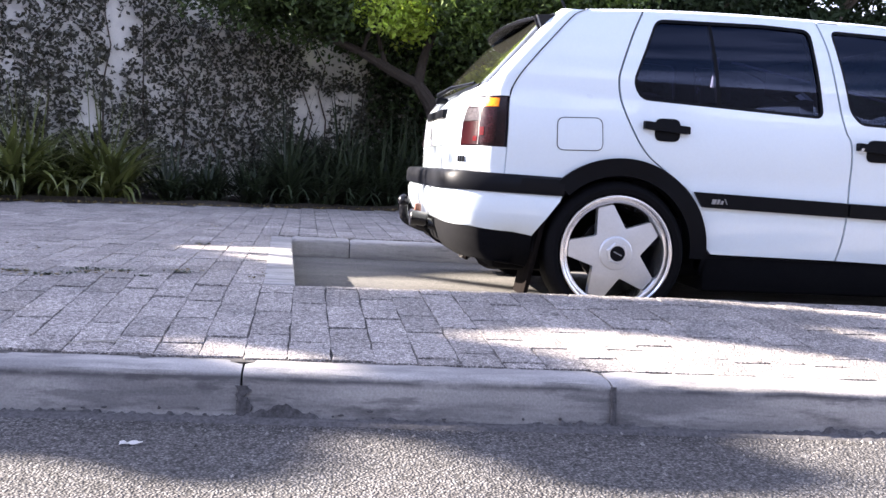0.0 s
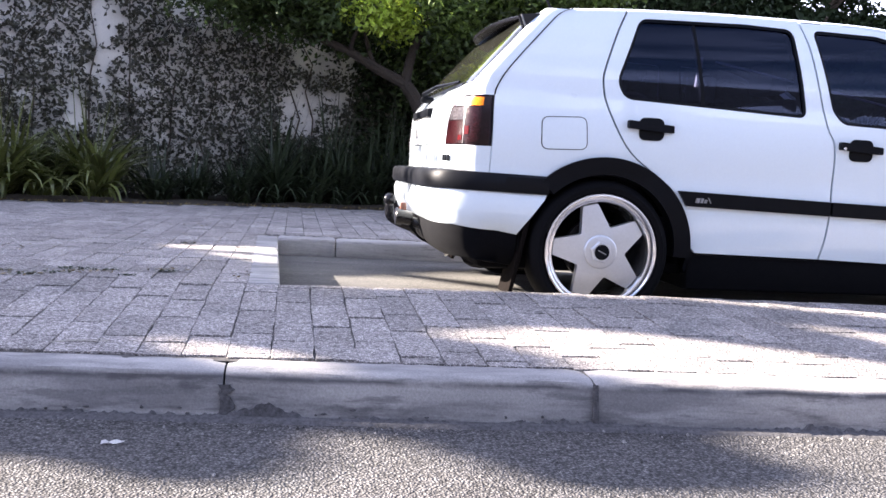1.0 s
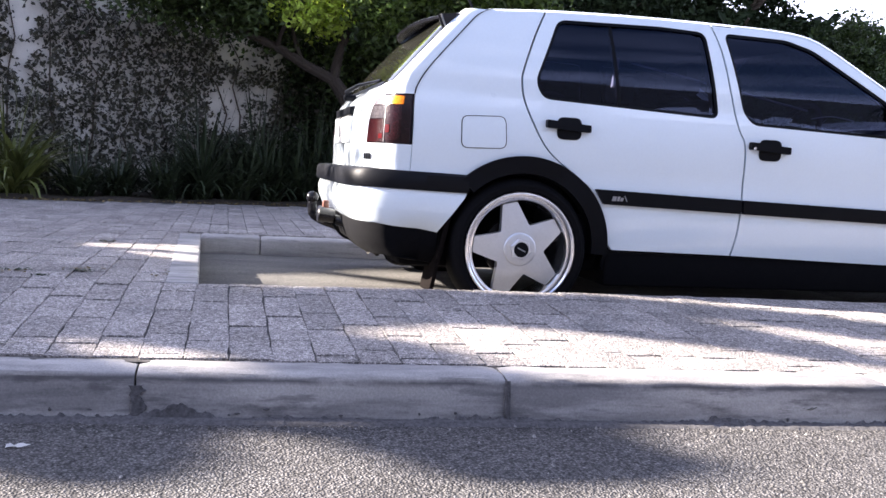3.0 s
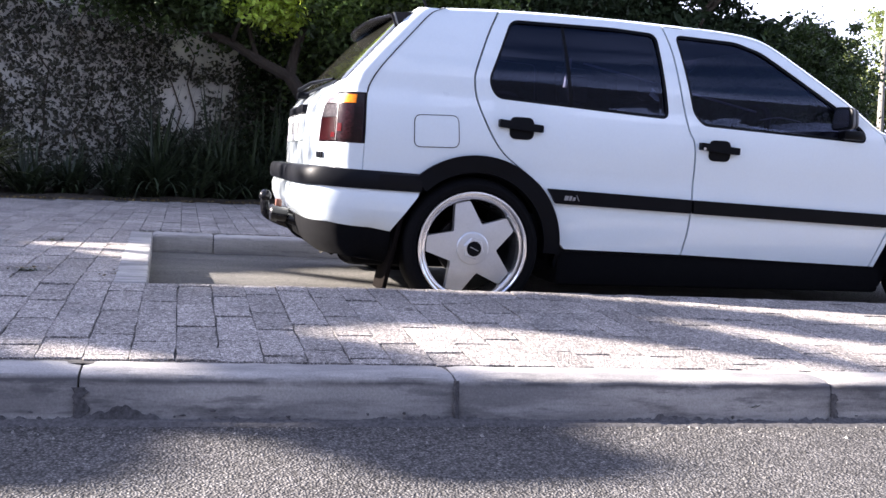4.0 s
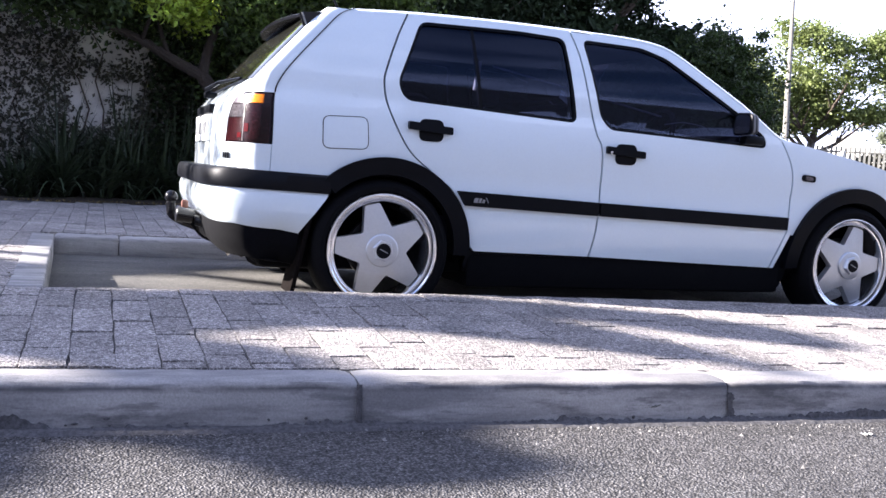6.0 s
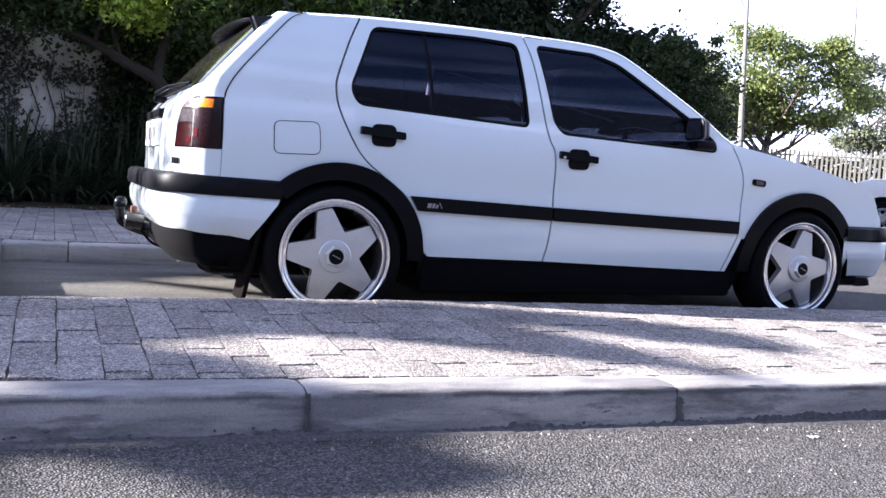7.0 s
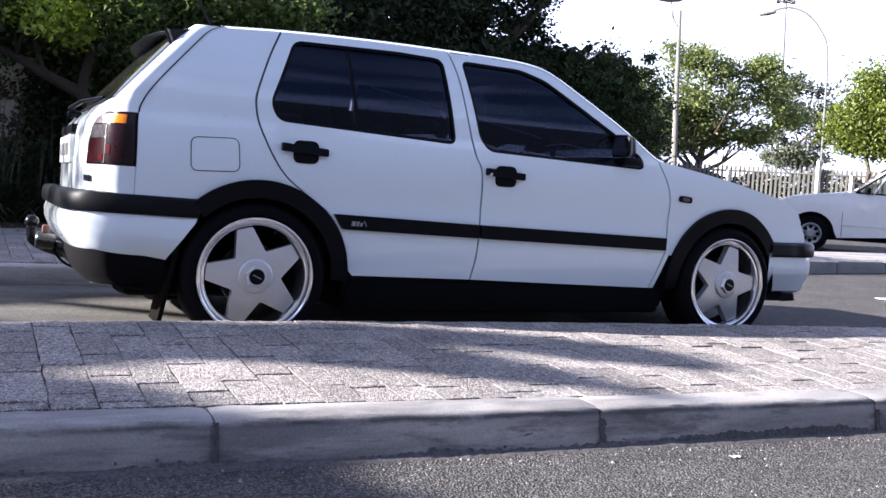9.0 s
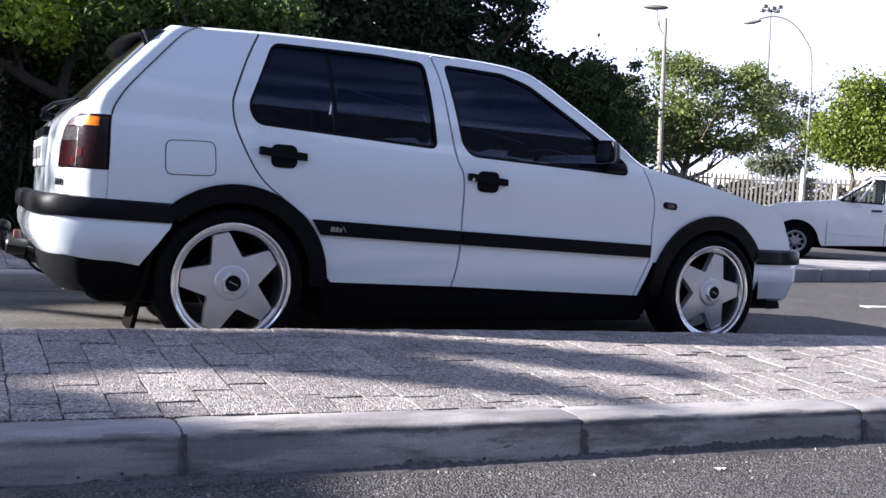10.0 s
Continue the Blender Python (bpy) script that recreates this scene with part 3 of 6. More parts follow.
def arc(cx, cz, r, a0, a1, n=24):
    """Points on a circle; angles in degrees from ahead (+x), upwards positive."""
    return [(cx + r * math.cos(radians(a0 + (a1 - a0) * k / n)), cz + r * math.sin(radians(a0 + (a1 - a0) * k / n))) for k in range(n + 1)]


def shifted(pts, dx, dz=0.0):
    return [(p[0] + dx, p[1] + dz) for p in pts]


ROOFLINE = curve_through([(-0.15, 1.292), (0.1, 1.309), (0.5, 1.32), (0.9, 1.319), (1.15, 1.311), (1.32, 1.29), (1.42, 1.248), (1.574, 1.157), (1.79, 1.03), (1.95, 0.925), (2.01, 0.897)])


def roof_z(x):
    return float(np.interp(x, [p[0] for p in ROOFLINE], [p[1] for p in ROOFLINE]))


TAIL_CUT = curve_through([(-0.485, 0.59), (-0.484, 0.75), (-0.482, 0.9), (-0.464, 0.965), (-0.406, 1.05), (-0.276, 1.2), (-0.215, 1.263), (-0.16, 1.289)], 6)
GAP_Q = curve_through([(0.079, 1.296), (0.03, 1.195), (-0.019, 1.056), (-0.029, 0.99), (-0.010, 0.90), (0.05, 0.78), (0.108, 0.705), (0.187, 0.646), (0.275, 0.585)])
GAP_B = curve_through([(0.842, 1.307), (0.883, 1.195), (0.926, 1.003), (0.965, 0.86), (0.995, 0.80), (1.006, 0.714), (1.012, 0.551), (1.007, 0.401), (0.99, 0.298)])
GAP_F = curve_through([(1.985, 0.893), (2.04, 0.793), (2.066, 0.706), (2.07, 0.6), (2.07, 0.455)]) + [(2.002, 0.272)]
roof_edge = lambda a, c: [(x, roof_z(x) - 0.012) for x in np.linspace(a, c, 14)]
WIN_R = rounded([(0.135, 1.262), (0.60, 1.272), (0.807, 1.264), (0.865, 0.900), (0.068, 0.934), (0.034, 1.0)], 0.035)
WIN_F = rounded([(0.908, 1.268), (1.208, 1.262), (1.335, 1.226), (1.53, 1.113), (1.731, 1.0), (1.88, 0.905), (1.89, 0.857), (1.036, 0.882), (0.99, 0.935)], 0.03)
QUARTER = shifted(GAP_Q, -0.0045) + arc(0.005, 0.298, 0.365, 47, 132) + [(-0.26, 0.57)] + shifted(TAIL_CUT, 0.0055) + roof_edge(-0.13, 0.07)
DOOR_R = shifted(GAP_Q, 0.0045) + arc(0.005, 0.298, 0.398, 44, 8, 10) + [(0.405, 0.325), (0.425, 0.306)] + shifted(GAP_B[::-1], -0.0045) + roof_edge(0.82, 0.105)
DOOR_F = shifted(GAP_B, 0.0045) + [(1.5, 0.284)] + shifted(GAP_F[::-1], -0.0045) + [(x, roof_z(x) - 0.016) for x in np.linspace(1.95, 0.856, 34)]
FENDER = shifted(GAP_F, 0.0045) + [(2.028, 0.272), (2.095, 0.44)] + arc(2.475, 0.298, 0.365, 158, 32) + [(2.80, 0.5), (3.09, 0.53), (3.075, 0.575), (2.985, 0.69), (2.93, 0.722), (2.844, 0.751), (2.509, 0.817), (2.218, 0.866), (2.01, 0.897)]

car = thing("car", (1.24, 0.83, 0.0), "white five-door hatchback with black trim and star-spoked silver wheels", "car")
for flip in (False, True):
    flank_normals(part("rear_quarter_panel", panel(QUARTER, flip=flip), PAINT, car, "" if flip else "white rear quarter panel"), flip)
    rear_door = flank_normals(part("rear_door", panel(DOOR_R, [grown(WIN_R, 0.006)], flip=flip), PAINT, car), flip)
    front_door = flank_normals(part("front_door", panel(DOOR_F, [grown(WIN_F, 0.006)], flip=flip), PAINT, car), flip)
    flank_normals(part("front_wing", panel(FENDER, flip=flip), PAINT, car), flip)
    for door, win in ((rear_door, WIN_R), (front_door, WIN_F)):
        part("window_seal", panel(grown(win, 0.008), [grown(win, -0.006)], -0.004, 0.012, flip=flip), TRIM, door, "black rubber window seal")
        flank_normals(part("window_pane", panel(grown(win, -0.008), (), -0.012, 0.004, flip=flip, lip=0), GLASS, door, "dark tinted window pane"), flip)
    part("quarter_bar", panel([(0.36, 1.268), (0.374, 1.268), (0.418, 0.915), (0.402, 0.917)], (), -0.0105, 0.02, flip=flip), TRIM, rear_door, "black bar between the rear window panes")
    # the dark inside of the doors, seen in the gaps
    inner = [(-0.44, 0.62), (-0.44, 0.95), (-0.25, 1.2), (-0.13, 1.27)] + [(x, roof_z(x) - 0.03) for x in np.linspace(-0.1, 1.9, 30)] + [(2.12, 0.83), (2.12, 0.5), (2.05, 0.3), (0.42, 0.3), (0.39, 0.45), (0.28, 0.58), (0.0, 0.69), (-0.24, 0.6)]
    part("door_frame", panel(inner, [grown(WIN_R, -0.006), grown(WIN_F, -0.006)], -0.024, 0.03, flip=flip), DARK, car)
    for door, cx, cz in ((rear_door, 0.182, 0.812), (front_door, 1.122, 0.772)):
        hx = cx
        part("door_handle", panel(rounded([(hx - 0.054, cz - 0.047), (hx + 0.054, cz - 0.047), (hx + 0.054, cz + 0.046), (hx - 0.054, cz + 0.046)], 0.03), (), 0.004, 0.012, 0.03, flip=flip, lip=0.003), TRIM, door, "black plastic door handle")
        part("door_handle", panel(rounded([(hx - 0.104, cz - 0.001), (hx + 0.09, cz - 0.014), (hx + 0.09, cz + 0.017), (hx - 0.104, cz + 0.032)], 0.006), (), 0.024, 0.022, 0.04, flip=flip, lip=0.004), TRIM, door, "black plastic grip bar")
    bm = bmesh.new()
    lathe(bm, [(0.0001, -0.018), (0.006, -0.018), (0.008, -0.014), (0.008, 0.0)], (1.034, -0.014, 0.777), 16)
    part("door_lock", mirrored(bm) if flip else bm, CHROME, front_door, "bright key lock")
    # side protection strip, in three lengths
    top, low = [(0.315, 0.566), (0.62, 0.556), (1.02, 0.547), (2.08, 0.524)], [(2.08, 0.462), (1.02, 0.486), (0.62, 0.497), (0.36, 0.503)]
    zt, zl = (lambda x: float(np.interp(x, [p[0] for p in top], [p[1] for p in top]))), (lambda x: float(np.interp(x, [p[0] for p in low[::-1]], [p[1] for p in low[::-1]])))
    for door, a, c in ((rear_door, 0.318, 1.006), (front_door, 1.016, 2.062)):
        part("rubbing_strip", panel(rounded([(a, zt(a)), (c, zt(c)), (c, zl(c)), (a + (0.04 if a < 0.4 else 0), zl(a))], 0.006), (), 0.016, 0.02, 0.1, flip=flip, lip=0.006), TRIM, door, "black rubbing strip")
    # wheel arch trims
    for cx, a0, a1, lab in ((0.005, -2, 134, ""), (2.475, 184, 30, "")):
        outer, innr = arc(cx, 0.298, 0.39, a0, a1, 40), arc(cx, 0.298, 0.318, a1, a0, 40)
        part("arch_trim", panel(outer + innr, (), 0.02, 0.06, 0.06, flip=flip, lip=0.008), TRIM, car, "black plastic wheel arch trim")
    part("arch_liner", panel(arc(0.005, 0.298, 0.385, 128, 176, 14) + arc(0.005, 0.298, 0.318, 184, 128, 16), (), -0.03, 0.06, 0.1, flip=flip, lip=0), DARK, car, "black arch liner")
    for cx in (HUB_R, HUB_F):
        bm = bmesh.new()
        rows = [[(cx + 0.345 * math.cos(radians(a)), y, 0.298 + 0.345 * math.sin(radians(a))) for a in range(-8, 189, 7)] for y in (0.03, 0.15, 0.30)]
        vs = grid_faces(bm, rows)
        bm.faces.new(vs[-1])
        part("wheel_well", mirrored(bm) if flip else bm, DARK, car)
    # sill
    sill = rounded([(0.40, 0.318), (0.43, 0.298), (0.99, 0.291), (2.03, 0.268), (2.12, 0.44), (2.135, 0.30), (2.10, 0.172), (0.42, 0.177), (0.385, 0.24)], 0.01)
    part("sill", panel(sill, (), -0.014, 0.09, 0.15, flip=flip, lip=0.01), TRIM, car, "black plastic sill")
    # fuel flap and side marker
    if not flip:
        flap = rounded([(-0.282, 0.838), (-0.096, 0.845), (-0.086, 0.714), (-0.277, 0.708)], 0.03)
        part("fuel_flap_gap", panel(grown(flap, 0.0017), [grown(flap, -0.0012)], 0.0012, 0.004, 0.05, lip=0), DARK, car)
        part("fuel_flap", panel(grown(flap, -0.002), (), 0.0025, 0.003, 0.05, lip=0.001), PAINT, car, "white fuel filler flap")
    marker = part("side_marker", panel(rounded([(2.118, 0.741), (2.2, 0.735), (2.2, 0.703), (2.118, 0.709)], 0.017), (), 0.006, 0.01, 0.02, flip=flip, lip=0.003), TRIM, car, "side marker lamp with a black rim")
    part("lens", panel(rounded([(2.136, 0.734), (2.182, 0.73), (2.182, 0.71), (2.136, 0.714)], 0.01), (), 0.009, 0.004, 0.02, flip=flip, lip=0.001), PINKLENS, marker, "clear grey lens")
    # mirrors
    bm = bmesh.new()
    prof = rounded([(-0.115, 0.905), (-0.105, 1.005), (0.02, 1.01), (0.03, 0.9)], 0.03)
    rows = []
    for x, s in ((1.712, 0.90), (1.715, 1.0), (1.74, 0.98), (1.76, 0.84), (1.772, 0.55)):
        rows.append([(x, -0.04 + (p[0] + 0.04) * s, 0.955 + (p[1] - 0.955) * s) for p in prof + prof[:1]])
    vs = grid_faces(bm, rows)
    bm.faces.new(vs[0][:-1])
    bm.faces.new(vs[-1][:-1][::-1])
    box(bm, 1.75, 1.86, -0.03, 0.03, 0.862, 0.905, 0.012)
    mirror = part("door_mirror", mirrored(bm) if flip else bm, TRIM, car, "black door mirror")
    bm = bmesh.new()
    bm.faces.new([bm.verts.new((1.71, -0.04 + (p[0] + 0.04) * 0.82, 0.955 + (p[1] - 0.955) * 0.82)) for p in prof])
    part("mirror_glass", mirrored(bm) if flip else bm, CHROME, mirror, "mirror glass")
    bm = bmesh.new()
    rim = [(1.722, -0.04 + (p[0] + 0.04) * 1.004, 0.955 + (p[1] - 0.955) * 1.004) for p in prof if p[0] < -0.08]
    grid_faces(bm, [[(x + d, y, z) for x, y, z in rim] for d in (0.0, 0.012)])
    part("mirror_rim", mirrored(bm) if flip else bm, GALV, mirror, "pale rim of the mirror")
    # mud flap
    bm = bmesh.new()
    box(bm, -0.318, -0.298, 0.02, 0.21, 0.105, 0.42, 0.006)
    for v in bm.verts:
        v.co.x -= 0.2 * max(0.0, 0.42 - v.co.z)
    part("mud_flap", mirrored(bm) if flip else bm, FLAPRUBBER, car, "black rubber mud flap")


# roof, glasshouse ends, bonnet
def loft(rows_x, edge, crown, n=12, bulge=0.0):
    """Rows across the car from flank to flank at stations x; edge(x) -> (y, z) on the right."""
    rows = []
    for x in rows_x:
        y0, z0 = edge(x)
        row = []
        for k in range(n + 1):
            u = -1 + 2 * k / n
            f = 1 - abs(u) ** 2.4
            row.append((x + bulge * f, CAR_Y + u * (CAR_Y - y0), z0 + crown * f))
        rows.append(row)
    return rows


bm = bmesh.new()
rows = loft(np.linspace(-0.16, 1.36, 18), lambda x: (side_y(x, roof_z(x)) + 0.03, roof_z(x) + 0.002), 0.012, 16)
for r in rows:
    x, y, z = r[0]
    r.insert(0, (x, y - 0.026, z - 0.012))
    x, y, z = r[-1]
    r.append((x, y + 0.026, z - 0.012))
grid_faces(bm, rows)
part("roof", bm, PAINT, car, "white roof panel", 50)
bm = bmesh.new()
grid_faces(bm, loft(np.linspace(-0.1, 1.36, 14), lambda x: (side_y(x, roof_z(x)) + 0.04, roof_z(x) - 0.03), 0.012, 12))
part("headliner", bm, SEAT, car, "dark cloth headliner")
for flip in (False, True):
    bm = bmesh.new()
    rows = []
    for x in np.linspace(0.95, 2.02, 26):
        y, z = side_y(x, roof_z(x)), roof_z(x)
        k = min(1.0, (x - 0.95) / 0.3)
        rows.append([(x, y + 0.005, z - 0.02), (x, y + 0.001, z - 0.006 + 0.002 * k), (x + 0.004, y + 0.012, z - 0.002 + 0.006 * k), (x + 0.02 * k, y + 0.06, z + 0.002 + 0.006 * k)])
    grid_faces(bm, rows)
    part("windscreen_pillar", mirrored(bm) if flip else bm, PAINT, car)
bm = bmesh.new()
grid_faces(bm, loft(np.linspace(1.34, 2.0, 10), lambda x: (side_y(x, roof_z(x)) + 0.05, roof_z(x) + 0.002), 0.03, 12, 0.1))
part("windscreen", bm, CLEAR, car, "curved windscreen")
bm = bmesh.new()
hx = [2.0, 2.218, 2.509, 2.844, 2.93, 2.985, 3.03]
hz = [0.897, 0.866, 0.817, 0.751, 0.722, 0.69, 0.64]
grid_faces(bm, loft(hx, lambda x: (side_y(x, 0.8) + 0.012, float(np.interp(x, hx, hz)) - 0.001), 0.035, 12, 0.04))
part("bonnet", bm, PAINT, car, "white bonnet", 50)


# the tail: plan curves from the flank round the corner to the middle
def tail_side(z):
    return float(np.interp(z, [p[1] for p in TAIL_CUT], [p[0] for p in TAIL_CUT]))


def tail_mid(z):
    return float(np.interp(z, [0.3, 0.56, 0.72, 0.86, 0.9, 1.0, 1.1, 1.2, 1.28, 1.31], [-0.66, -0.665, -0.662, -0.652, -0.638, -0.55, -0.465, -0.375, -0.3, -0.26]))


def tail(a, z, lift=0.0, flip=False):
    """The tail's surface at an angle a (0 at the flank, 90 in the middle)."""
    xs, xm = tail_side(z), tail_mid(z)
    ys = side_y(xs, z)
    s, c = math.sin(radians(a)), math.cos(radians(a))
    p = float(np.interp(z, [0.91, 1.0], [0.62, 0.4]))  # the glass is flatter than the corner below it
    x = xs + (xm - xs) * s ** (p + 0.05)
    q = float(np.interp(z, [0.91, 1.0], [0.5, 0.2]))
    y = CAR_Y - (CAR_Y - ys) * max(0.0, c) ** (q if c > 0 else 1)
    x -= lift * min(1, s * 1.6)
    y -= lift * min(1, c * 1.2)
    return (x, 2 * CAR_Y - y if flip else y, z)


def tail_patch(a0, a1, z0, z1, lift=0.0, n=14, m=8, both=False, flip=False, thick=0.012):
    """a0 and a1 may depend on z. both: runs on to the mirrored side."""
    bm = bmesh.new()
    fa0 = a0 if callable(a0) else (lambda z: a0)
    fa1 = a1 if callable(a1) else (lambda z: a1)
    rows = []
    for j in range(m + 1):
        z = z0 + (z1 - z0) * j / m
        row = [tail(fa0(z) + (fa1(z) - fa0(z)) * (k / n), z, lift, flip) for k in range(n + 1)]
        if both:
            row += [(x, 2 * CAR_Y - y, z_) for x, y, z_ in row[-2::-1]]
        rows.append(row)
    grid_faces(bm, rows)
    rim = [e for e in bm.edges if e.is_boundary]
    for v in (g for g in bmesh.ops.extrude_edge_only(bm, edges=rim)["geom"] if isinstance(g, bmesh.types.BMVert)):
        v.co.x += thick
        v.co.y += (CAR_Y - v.co.y) * thick * 1.2
    bmesh.ops.recalc_face_normals(bm, faces=bm.faces[:])
    return bm


LAMP0 = lambda z: float(np.interp(z, [0.7, 0.8, 0.85, 0.885, 0.9, 0.908], [54, 53, 50.5, 46, 41, 34]))
GLASS0 = lambda z: float(np.interp(z, [0.91, 0.957, 0.961, 0.966, 0.988, 1.05, 1.085, 1.12, 1.165, 1.3], [66.5, 66.5, 52, 41, 39, 35.5, 33.5, 32.5, 32, 32]))
for flip in (False, True):
    part("rear_corner", tail_patch(0.0, 66, 0.56, 0.708, flip=flip), PAINT, car)
    part("tail_pillar", tail_patch(0.0, GLASS0, 0.913, 1.284, flip=flip, m=40), PAINT, car)
    part("rear_corner", tail_patch(lambda z: LAMP0(z) + 1, 66, 0.708, 0.913, flip=flip), PAINT, car)
    lamp_body = part("tail_lamp", tail_patch(0.8, LAMP0, 0.711, 0.908, 0.002, flip=flip), SMOKE, car, "smoked tail lamp")
    part("lens", tail_patch(28.5, lambda z: LAMP0(z) - 1.5, 0.715, 0.806, 0.006, m=4, flip=flip), REDLENS, lamp_body, "dark red lens")
    part("lens", tail_patch(8, 26, 0.722, 0.862, 0.005, m=6, flip=flip), MAROON, lamp_body, "dark maroon lens")
    part("reflector", tail_patch(21, 26, 0.752, 0.785, 0.007, n=6, m=4, flip=flip), REDLIT, lamp_body, "bright red reflector")
    part("reflector", tail_patch(29, 34, 0.728, 0.748, 0.0075, n=6, m=4, flip=flip), REDLIT, lamp_body, "bright red reflector")
    part("lens_rib", tail_patch(26.8, 28.0, 0.715, 0.86, 0.006, n=3, m=4, flip=flip), PINKLENS, lamp_body, "pale rib between the lenses")
    part("lens", tail_patch(22.5, lambda z: LAMP0(z) - 1.5, 0.866, 0.903, 0.006, m=6, flip=flip), PINKLENS, lamp_body, "grey clear lens")
    part("lens", tail_patch(7, 21.8, 0.868, 0.902, 0.006, m=4, flip=flip), AMBER, lamp_body, "amber indicator lens")
    part("lens", tail_patch(28.5, lambda z: LAMP0(z) - 1.5, 0.81, 0.862, 0.005, m=4, flip=flip), GREYLENS, lamp_body, "smoked grey lens")
tailgate = part("tailgate", tail_patch(67, 90, 0.56, 0.957, both=True, m=14), PAINT, car, "white tailgate")
part("rear_window", tail_patch(lambda z: GLASS0(z) + 0.8, 90, 0.966, 1.265, 0.001, both=True, m=40, thick=0.004), REARGLASS, tailgate, "tinted rear window")
bm = bmesh.new()
box(bm, -0.672, -0.64, 0.56, 1.10, 0.838, 0.878, 0.006)
part("tailgate_handle", bm, TRIM, tailgate, "black handle strip above the plate")
bm = bmesh.new()
box(bm, -0.676, -0.655, 0.565, 1.095, 0.715, 0.832, 0.003)
plate = part("number_plate", bm, PLATE, tailgate, "white number plate")
for k in range(6):
    bm = bmesh.new()
    y = 0.63 + k * 0.07 + (0.02 if k > 2 else 0)
    box(bm, -0.678, -0.6755, y, y + 0.042, 0.745, 0.80)
    part("print_bar", bm, PRINT, plate, "faded grey bar of print")
bm = bmesh.new()
for k in range(3):
    p = tail(44 + k * 4, 0.655, 0.004)
    q = tail(47.5 + k * 4, 0.655, 0.004)
    bm.faces.new([bm.verts.new(v) for v in ((p[0] - 0.002, p[1], 0.642), (q[0] - 0.002, q[1], 0.642), (q[0] - 0.002, q[1], 0.668), (p[0] - 0.002, p[1], 0.668))])
part("badge", bm, TRIM, car, "small dark badge")
for a, w, h in ((0.391, 0.016, 0.02), (0.412, 0.011, 0.02), (0.428, 0.011, 0.015), (0.458, 0.003, 0.024)):
    lean = -0.012 if h > 0.022 else 0.005
    part("badge", panel([(a, 0.519), (a + w, 0.5185), (a + w + lean, 0.5185 + h), (a + lean, 0.519 + h)], (), 0.0265, 0.006, 0.05, lip=0), SILVERINK, rear_door, "small silver badge bar")
cut = [p for p in TAIL_CUT if 0.9 < p[1] < 1.292]
part("tailgate_seal", panel([(x + 0.0015, z) for x, z in cut] + [(x + 0.006, z) for x, z in cut[::-1]], (), 0.003, 0.006, 0.05, lip=0), DARK, tailgate, "thin black gap beside the tailgate")
bm = bmesh.new()
rows = []
for k in range(31):
    a = 62 + 56 * k / 30
    rows.append([(lambda q: (q[0], q[1] if a <= 90 else 2 * CAR_Y - q[1], z))(tail(a if a <= 90 else 180 - a, z, 0.006)) for z in (0.953, 0.958, 0.966, 0.97)])
grid_faces(bm, rows)
part("window_seal", bm, TRIM, tailgate, "black seal under the rear window")
# spoiler
bm = bmesh.new()
rows = []
for k in range(25):
    u = -1 + 2 * k / 24
    y = CAR_Y + u * 0.5
    e = abs(u) ** 2.6
    prof = [(-0.17, 1.31 - 0.018 * e), (-0.27, 1.311 - 0.019 * e), (-0.345, 1.298 - 0.008 * e), (-0.384, 1.286 - 0.002 * e), (-0.392, 1.280), (-0.386, 1.27), (-0.34, 1.272), (-0.27, 1.285 - 0.01 * e), (-0.17, 1.285 - 0.01 * e)]
    rows.append([(x + 0.064 * e * (x < -0.3) + 0.03 * e * (-0.3 < x < -0.2), y, z) for x, z in prof + prof[:1]])
vs = grid_faces(bm, rows)
bm.faces.new(vs[0][:-1])
bm.faces.new(vs[-1][:-1][::-1])
spoiler = part("roof_spoiler", bm, GLOSSBLACK, tailgate, "black roof spoiler", 40)
for y in (0.095,):
    bm = bmesh.new()
    vs = [(-0.225, 1.272), (-0.30, 1.258), (-0.37, 1.252), (-0.382, 1.243), (-0.36, 1.19), (-0.348, 1.188), (-0.27, 1.245)]
    f = bm.faces.new([bm.verts.new((x, y - 0.004, z)) for x, z in vs])
    g = bmesh.ops.extrude_face_region(bm, geom=[f])["geom"]
    for v in (q for q in g if isinstance(q, bmesh.types.BMVert)):
        v.co.y += 0.012
    bmesh.ops.recalc_face_normals(bm, faces=bm.faces[:])
    part("spoiler_fin", bm, GLOSSBLACK, spoiler, "glossy spoiler end fin", 20)
    # the lit edge of the black fin, its highlight coloured in as pale grey
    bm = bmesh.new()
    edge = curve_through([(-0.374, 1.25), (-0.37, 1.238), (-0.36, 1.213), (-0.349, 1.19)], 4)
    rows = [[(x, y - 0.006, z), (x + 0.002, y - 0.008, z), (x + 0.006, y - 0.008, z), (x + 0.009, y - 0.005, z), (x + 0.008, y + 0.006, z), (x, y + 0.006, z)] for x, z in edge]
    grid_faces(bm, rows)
    part("fin_edge", bm, GALV, spoiler, "rounded fin edge coloured pale for its sunlit highlight", 60)
bm = bmesh.new()
tube(bm, [(-0.63, 0.83, 0.93), (-0.66, 0.80, 0.955), (-0.635, 0.55, 0.972), (-0.575, 0.3, 0.98)], [0.012, 0.011, 0.009, 0.006], 8)
box(bm, -0.67, -0.61, 0.80, 0.86, 0.915, 0.945, 0.01)
part("rear_wiper", bm, TRIM, tailgate, "black rear wiper")
bm = bmesh.new()
tube(bm, [(-0.03, 0.83, 1.37), (-0.05, 0.83, 1.40), (-0.25, 0.83, 1.75)], [0.014, 0.006, 0.003], 8)
part("aerial", bm, TRIM, car, "black roof aerial")


